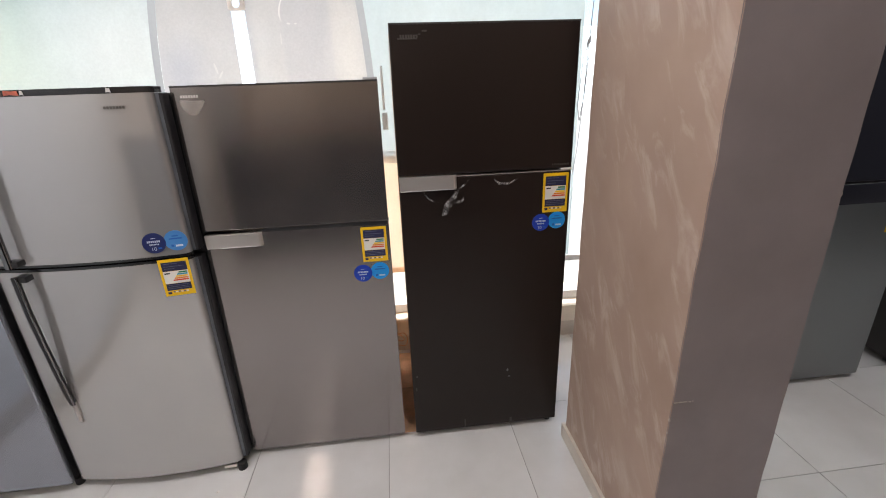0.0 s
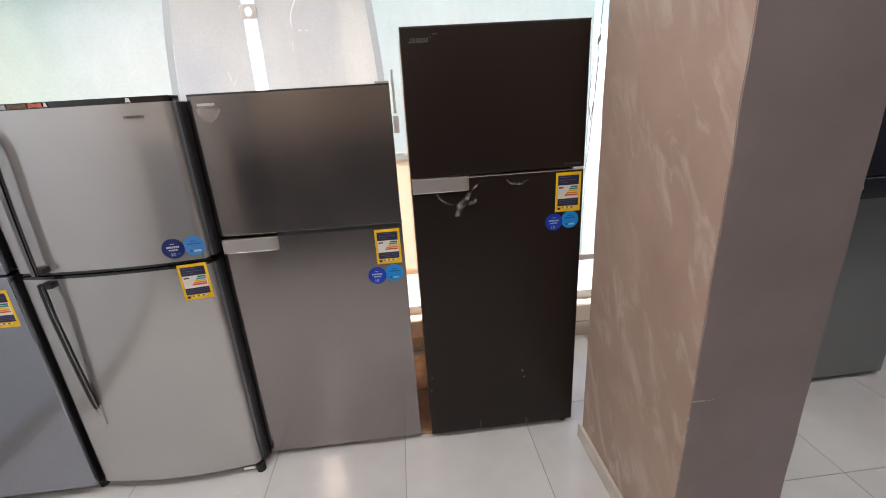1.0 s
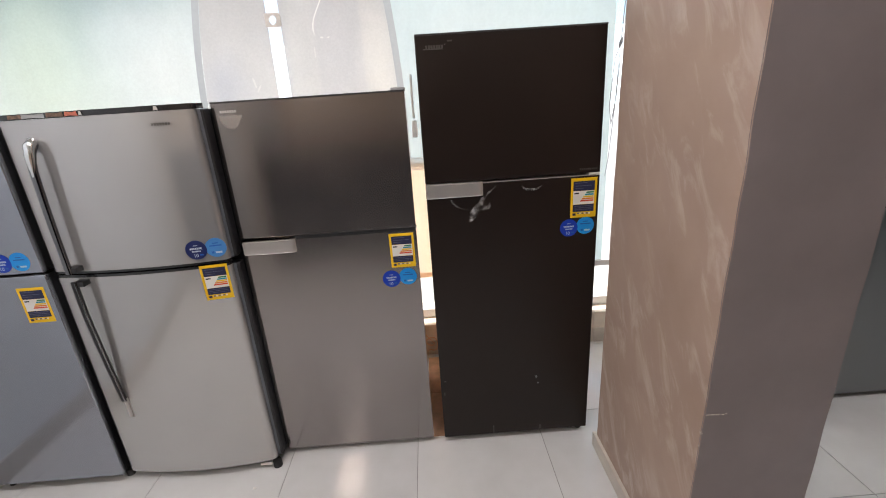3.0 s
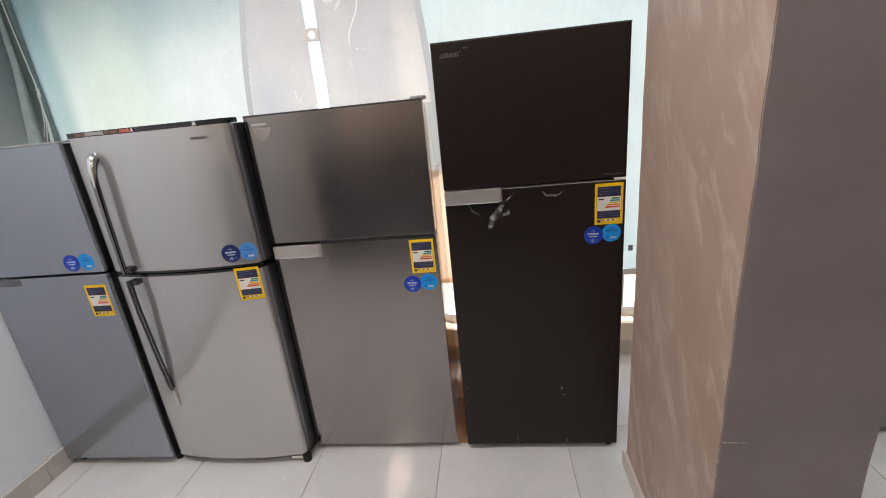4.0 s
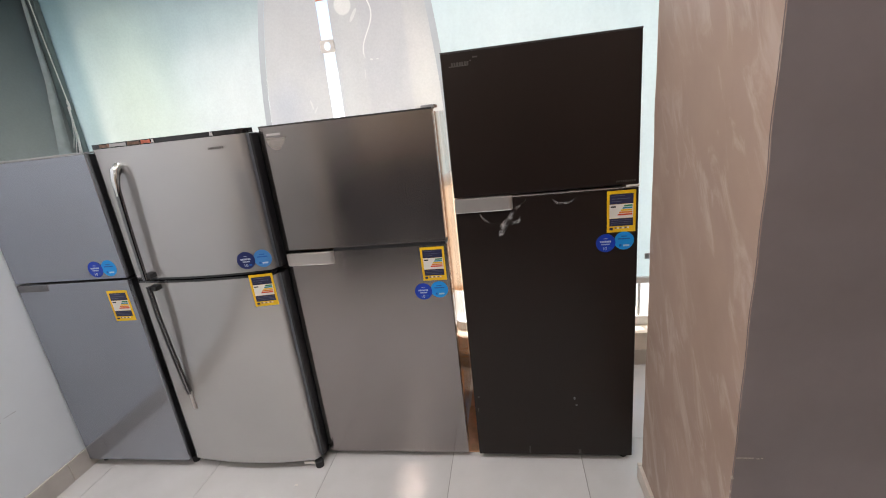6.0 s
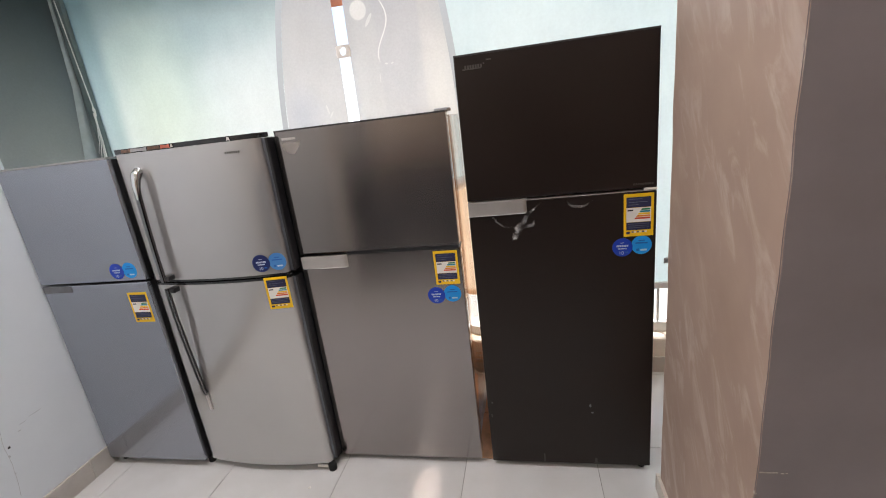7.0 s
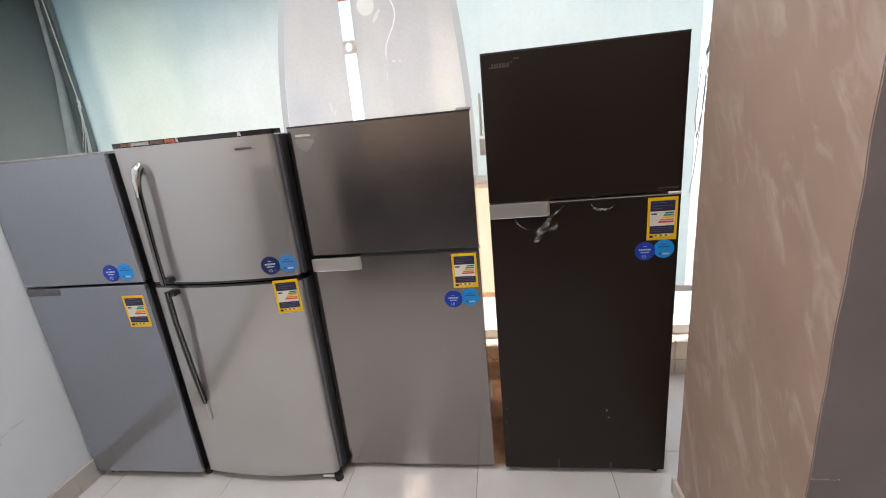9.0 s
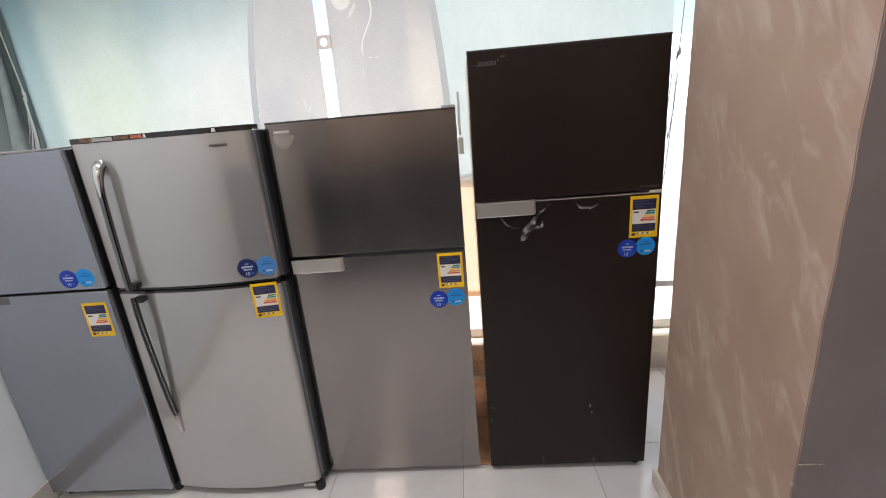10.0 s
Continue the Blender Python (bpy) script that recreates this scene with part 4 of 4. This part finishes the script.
energy.matrix_basis = Matrix.Translation((LX + 0.05, bow(LX + 0.05), 0)) @ Matrix.Rotation(math.atan(2 * 0.034 * (LX + 0.05) / 0.352 ** 2), 4, "Z") @ Matrix.Translation((-LX - 0.05, -0.0006, 0))
st_holder = new("sticker_pair")
st_holder.parent = bup
tagged(st_holder, "pair of round warranty stickers")
round_stickers(st_holder, 0.233, 0.0, 1.113, STICKER_NAVY, STICKER_PALE, 0.039)
st_holder.matrix_basis = Matrix.Translation((0.268, bow(0.268), 0)) @ Matrix.Rotation(math.atan(2 * 0.034 * 0.268 / 0.352 ** 2), 4, "Z") @ Matrix.Translation((-0.268, -0.0012, 0))
lg = new("badge")
lg.parent = bup
logo(lg, 0.195, 0.0, 1.582, LOGO_DARK, 0.065, 0.009)
lg.matrix_basis = Matrix.Translation((0.225, bow(0.225), 0)) @ Matrix.Rotation(math.atan(2 * 0.034 * 0.225 / 0.352 ** 2), 4, "Z") @ Matrix.Translation((-0.225, -0.0006, 0))
foot(fb, BX1 - 0.016, -0.020, 0.020)
foot(fb, BX0 + 0.04, 0.03, 0.020, False)

# warm grey steel refrigerator
fc = thing("refrigerator", (-0.314, 1.707, 0), "warm grey brushed steel refrigerator with silver pocket handle", "refrigerator", "refrigerators in the row")
CX0, CX1 = -0.359, 0.359
cabinet(fc, CX0, CX1 - 0.028, 0.082, 0.50, 0.045, 1.635, CABINET_BRONZE)
up = flat_door(CX0, CX1, 0.0, 0.068, 1.117, 1.645, STEEL_WARM, fc, "upper_door", CABINET_SILVER, 0.002)
lo = flat_door(CX0, CX1, 0.0, 0.068, 0.030, 1.103, STEEL_WARM, fc, "lower_door", CABINET_SILVER, 0.002)
# Stands proud to cover the lit top edge of the lower door.
part("seam_trim", box(CX0 + 0.223, CX1 - 0.003, -0.0007, 0.06, 1.1008, 1.1145), BLACK_PLASTIC, lo, "black trim in the seam")
pocket_handle(lo, CX0 + 0.006, CX0 + 0.222, 0.0, 1.048, 1.103, HANDLE_SILVER)
# Dark strip added to cover the highlight along the door top.
part("top_cap", box(CX0, CX1, -0.0008, 0.069, 1.6425, 1.6490), CABINET_DARK, up, "thin dark strip added over the bright top edge")
part("hinge_cover", box(CX1 - 0.055, CX1 - 0.002, 0.0705, 0.17, 1.646, 1.660, 0.003, 2), HINGE_GREY, fc, "grey hinge cover")
part("hinge_pin", box(CX1 - 0.05, CX1 + 0.002, 0.004, 0.05, 1.1035, 1.1165, 0.002, 1), HINGE_GREY, fc, "grey middle hinge")
energy_label(lo, 0.243, 0.0, 0.943, 0.103, 0.150)
round_stickers(lo, 0.237, 0.0, 0.893, STICKER_BLUE, STICKER_SKY, 0.038, 0.004)
logo(up, -0.329, 0.0, 1.608, LOGO_LIGHT, 0.062, 0.009)
part("residue", prism([(-0.333, 1.604), (-0.335, 1.585), (-0.322, 1.562), (-0.300, 1.549), (-0.280, 1.553), (-0.262, 1.575), (-0.248, 1.600), (-0.29, 1.597)], -0.0006, -0.0002), RESIDUE, up, "faint shield-shaped glue residue")
foot(fc, CX1 - 0.03, 0.05, 0.016)
foot(fc, CX0 + 0.04, 0.05, 0.016, False)

# dark refrigerator
fd = thing("refrigerator", (0.449, 1.698, 0), "tall dark brown two-door refrigerator with silver pocket handle", "refrigerator", "refrigerators in the row")
DX0, DX1 = -0.351, 0.351
cabinet(fd, DX0, DX1, 0.082, 0.62, 0.045, 1.818, CABINET_COPPER)
up = flat_door(DX0, DX1, 0.0, 0.068, 1.291, 1.826, STEEL_DARK, fd, "upper_door", CABINET_DARK)
lo = flat_door(DX0, DX1, 0.0, 0.068, 0.030, 1.279, STEEL_DARK, fd, "lower_door", CABINET_DARK)
part("seam_trim", box(DX0 + 0.225, DX1 - 0.002, -0.001, 0.05, 1.2795, 1.2825), HANDLE_SILVER, lo, "fine silver trim in the seam")
pocket_handle(lo, DX0 + 0.002, DX0 + 0.232, 0.0, 1.231, 1.287, HANDLE_SILVER)
# Same added strip over this door's bright top edge.
part("top_cap", box(DX0, DX1, -0.0008, 0.069, 1.8235, 1.8295), CABINET_DARK, up, "thin dark strip added over the bright top edge")
part("hinge_cover", box(DX1 - 0.055, DX1 - 0.002, 0.0705, 0.17, 1.8265, 1.836, 0.002, 2), HINGE_GREY, fd, "grey hinge cover")
part("hinge_pin", box(DX1 - 0.045, DX1 + 0.003, 0.0, 0.05, 1.2828, 1.2905, 0.002, 1), LABEL_WHITE, fd, "pale middle hinge")
energy_label(lo, 0.235, 0.0, 1.108, 0.106, 0.164)
round_stickers(lo, 0.231, 0.0, 1.066, STICKER_BLUE, STICKER_SKY, 0.037, 0.004)
logo(up, -0.313, 0.0, 1.779, LOGO_FAINT, 0.066, 0.012)
logo(up, 0.268, 0.0, 1.303, LOGO_FAINT, 0.072, 0.007, 9)
foot(fd, DX1 - 0.03, 0.04, 0.016)
foot(fd, DX0 + 0.04, 0.05, 0.016, False)
random.seed(5)


def wrap_ribbon(pts, widths, name="wrap_scrap"):
    """A crumpled ribbon of clear film that hangs on the door."""
    bm = bmesh.new()
    prev = None
    for i in range(len(pts) * 4 - 3):
        k, f = divmod(i, 4)
        a, b = Vector(pts[k]), Vector(pts[min(k + 1, len(pts) - 1)])
        p = a.lerp(b, f / 4)
        w = widths[k] + (widths[min(k + 1, len(pts) - 1)] - widths[k]) * f / 4
        d = (b - a).normalized() if (b - a).length else Vector((0, 0, -1))
        s = Vector((d.z, 0, -d.x))
        row = []
        for j in range(5):
            q = p + s * w * (j / 4 - 0.5)
            row.append(bm.verts.new((q.x, -0.003 - 0.012 * random.random() * min(1, w / 0.02), q.z)))
        if prev:
            for j in range(4):
                bm.faces.new((prev[j], prev[j + 1], row[j + 1], row[j]))
        prev = row
    return part(name, bm, WRAP, lo, "crumpled scrap of clear protective film", smooth=20)


wrap_ribbon([(-0.258, 0, 1.226), (-0.240, 0, 1.200), (-0.212, 0, 1.180), (-0.165, 0, 1.174)], [0.010, 0.009, 0.005, 0.003])
wrap_ribbon([(-0.070, 0, 1.266), (-0.112, 0, 1.230), (-0.140, 0, 1.196), (-0.166, 0, 1.158), (-0.178, 0, 1.126)], [0.004, 0.010, 0.022, 0.034, 0.016])
wrap_ribbon([(-0.095, 0, 1.200), (-0.102, 0, 1.182), (-0.135, 0, 1.172)], [0.003, 0.014, 0.016])
wrap_ribbon([(0.03, 0, 1.262), (0.05, 0, 1.242), (0.09, 0, 1.240), (0.13, 0, 1.262)], [0.004, 0.010, 0.008, 0.003])
for x0, z0, w, h in ((-0.111, 0.036, 0.006, 0.045), (0.116, 0.034, 0.010, 0.03), (0.110, 0.034, 0.03, 0.006), (-0.338, 0.278, 0.005, 0.016), (-0.333, 0.352, 0.007, 0.007)):
    part("scuff", box(x0, x0 + w, -0.0012, -0.0002, z0, z0 + h, 0.0003, 1), LOGO_DARK, lo, "pale rubbed scuff")
# Two pale discs paint a lamp's glint on the dark door.
for x0, z0, r, squash in ((0.100, 0.345, 0.0045, 1.8), (0.109, 0.309, 0.0055, 0.6)):
    part("spot", disc(x0, z0, r, -0.0012, -0.0002, 12, squash), DOOR_GLINT, lo, "small pale painted reflection of a lamp")
for x0, z0, w, h in ((-0.234, 1.800, 0.018, 0.005), (-0.246, 1.790, 0.006, 0.004), (-0.322, 1.776, 0.07, 0.004)):
    part("residue", box(x0, x0 + w, -0.0010, -0.0002, z0, z0 + h, 0.0002, 1), LOGO_FAINT, up, "faint residue by the badge")

# refrigerators beyond the column
fe = thing("refrigerator", (2.238, 1.775, 0), "grey steel refrigerator with dark upper door beyond the column", "refrigerator", "refrigerators in the row")
cabinet(fe, -0.345, 0.345, 0.082, 0.62, 0.045, 1.70, CABINET_SILVER)
up = flat_door(-0.345, 0.345, 0.0, 0.068, 1.135, 1.72, STEEL_NIGHT, fe, "upper_door", CABINET_SILVER)
lo = flat_door(-0.345, 0.345, 0.0, 0.068, 0.030, 1.123, STEEL_FAR, fe, "lower_door", CABINET_SILVER)
part("pocket", box(-0.345, 0.345, -0.0015, 0.01, 1.024, 1.121, 0.003, 2), STEEL_NIGHT, lo, "dark grip band across the door top", smooth=40)
part("seam_trim", box(-0.34, 0.34, 0.012, 0.06, 1.1235, 1.1345), BLACK_PLASTIC, lo, "black trim in the seam")
energy_label(lo, 0.225, 0.0, 0.87, 0.105, 0.15)
foot(fe, 0.28, 0.05, 0.016, False)
foot(fe, -0.28, 0.05, 0.016, False)
ff = thing("refrigerator", (3.20, 1.77, 0), "black refrigerator standing next to the window glazing", "refrigerator", "refrigerators in the row")
cabinet(ff, -0.34, 0.34, 0.082, 0.62, 0.045, 1.76, CABINET_DARK)
flat_door(-0.34, 0.34, 0.0, 0.068, 1.22, 1.77, STEEL_DARK, ff, "upper_door", CABINET_DARK)
flat_door(-0.34, 0.34, 0.0, 0.068, 0.045, 1.208, STEEL_DARK, ff, "lower_door", CABINET_DARK)
foot(ff, -0.30, 0.05, 0.018)
foot(ff, 0.30, 0.05, 0.018, False)

# loose cord on the plinth behind the gap
wire = thing("power_cord", (0.055, 2.455, 0.10), "thin beige power cord looped against the marble plinth", "cord")
loop = [(0.035 * math.cos(a) - 0.012 * (a / 6.3), 0.012 * math.sin(2 * a), 0.038 * math.sin(a) + 0.006 * a) for a in (0.35 * i for i in range(-6, 17))]
part("strand", sweep([(-0.16, -0.01, -0.097), (-0.10, 0.0, -0.09), (-0.05, 0.0, -0.06), *loop, (-0.06, 0.01, 0.09)], [(0.0032, 0.0032)], 8), WARM_BROWN, wire, smooth=60)

# brown sheet added for warm light on the floor between the two right-hand refrigerators of the row
warm_sheet = thing("warm_floor_sheet", (0.095, 2.08, 0.0), "flat brown sheet standing in for warm light on the floor", "cardboard")
part("sheet", box(-0.075, 0.085, -0.34, 0.0, 0.001, 0.005, 0.001, 1), WARM_BROWN, warm_sheet)
part("flap", box(-0.070, 0.080, 0.003, 0.36, 0.001, 0.007, 0.001, 1), WARM_BROWN, warm_sheet, "rear piece of the sheet")

scrap = bmesh.new()
ring = [scrap.verts.new(p) for p in ((-0.008, -0.005, 0.001), (0.004, -0.007, 0.002), (0.010, 0.001, 0.001), (0.002, 0.007, 0.004), (-0.007, 0.005, 0.001))]
top = scrap.verts.new((0.0, 0.0, 0.006))
scrap.faces.new(ring[::-1])
for a, b in zip(ring, ring[1:] + ring[:1]):
    scrap.faces.new((a, b, top))
bit = tagged(part("white_speck", scrap, LABEL_WHITE), "tiny white speck on the tiles", "litter")
bit.location = (-0.776, 1.515, 0.0)

# ceiling downlights, all out of view; only (-1.32, -2.66) follows from a reflection
# The others are added to brighten the doors, the floor and the rear wall.
FRONT_TONE, REAR_TONE = (1.0, 0.958, 0.95), (1.0, 0.86, 0.72)
for lx, ly, power, tone in ((-1.55, 0.85, LAMP, FRONT_TONE), (-0.75, 0.85, LAMP, FRONT_TONE), (0.42, 0.75, LAMP, FRONT_TONE), (1.9, 0.85, LAMP, FRONT_TONE), (3.3, 0.85, LAMP, FRONT_TONE),
                            (-1.15, -0.92, REAR_LAMP, REAR_TONE), (-1.32, -2.66, 0.1 * REAR_LAMP, REAR_TONE), (1.6, -2.66, 0.1 * REAR_LAMP, REAR_TONE)):
    dl = thing("unseen_downlight", (lx, ly, TOP), "unseen round white ceiling downlight added to light the room", "light", "ceiling downlights")
    part("rim", drum(0, 0, -0.012, -0.001, 0.195, 40, 0.20), FRAME_WHITE, dl, smooth=40)
    part("diffuser", drum(0, 0, -0.015, -0.0125, 0.17, 40), LAMP_GLOW, dl, "glowing diffuser")
    lamp = new("downlight_lamp", bpy.data.lights.new("downlight_lamp", "AREA"))
    lamp.data.shape, lamp.data.size, lamp.data.energy, lamp.data.color = "DISK", 0.34, power, tone
    lamp.matrix_world = pose(lx, ly, TOP - 0.02)

# ---- floor tiles ----
floor = tagged(part("floor", box(-2.8, RIGHT, REAR, 2.60, -0.12, -0.004), GROUT), "glossy pale porcelain tile floor with thin grey joints", "floor", kind="structure")
P = 0.615
tile_bm = box(0.0013, P - 0.0013, 0.0013, P - 0.0013, -0.0035, 0.0, 0.0007, 1)
tile_mesh = None
for i in range(-4, 9):
    for j in range(-7, 4):
        if tile_mesh is None:
            t = part("tile", tile_bm, TILE, floor)
            tile_mesh = t.data
        else:
            t = new("tile", tile_mesh)
            t.parent = floor
        t.location = (-0.037 + i * P, 1.232 + (j - 1) * P, 0)
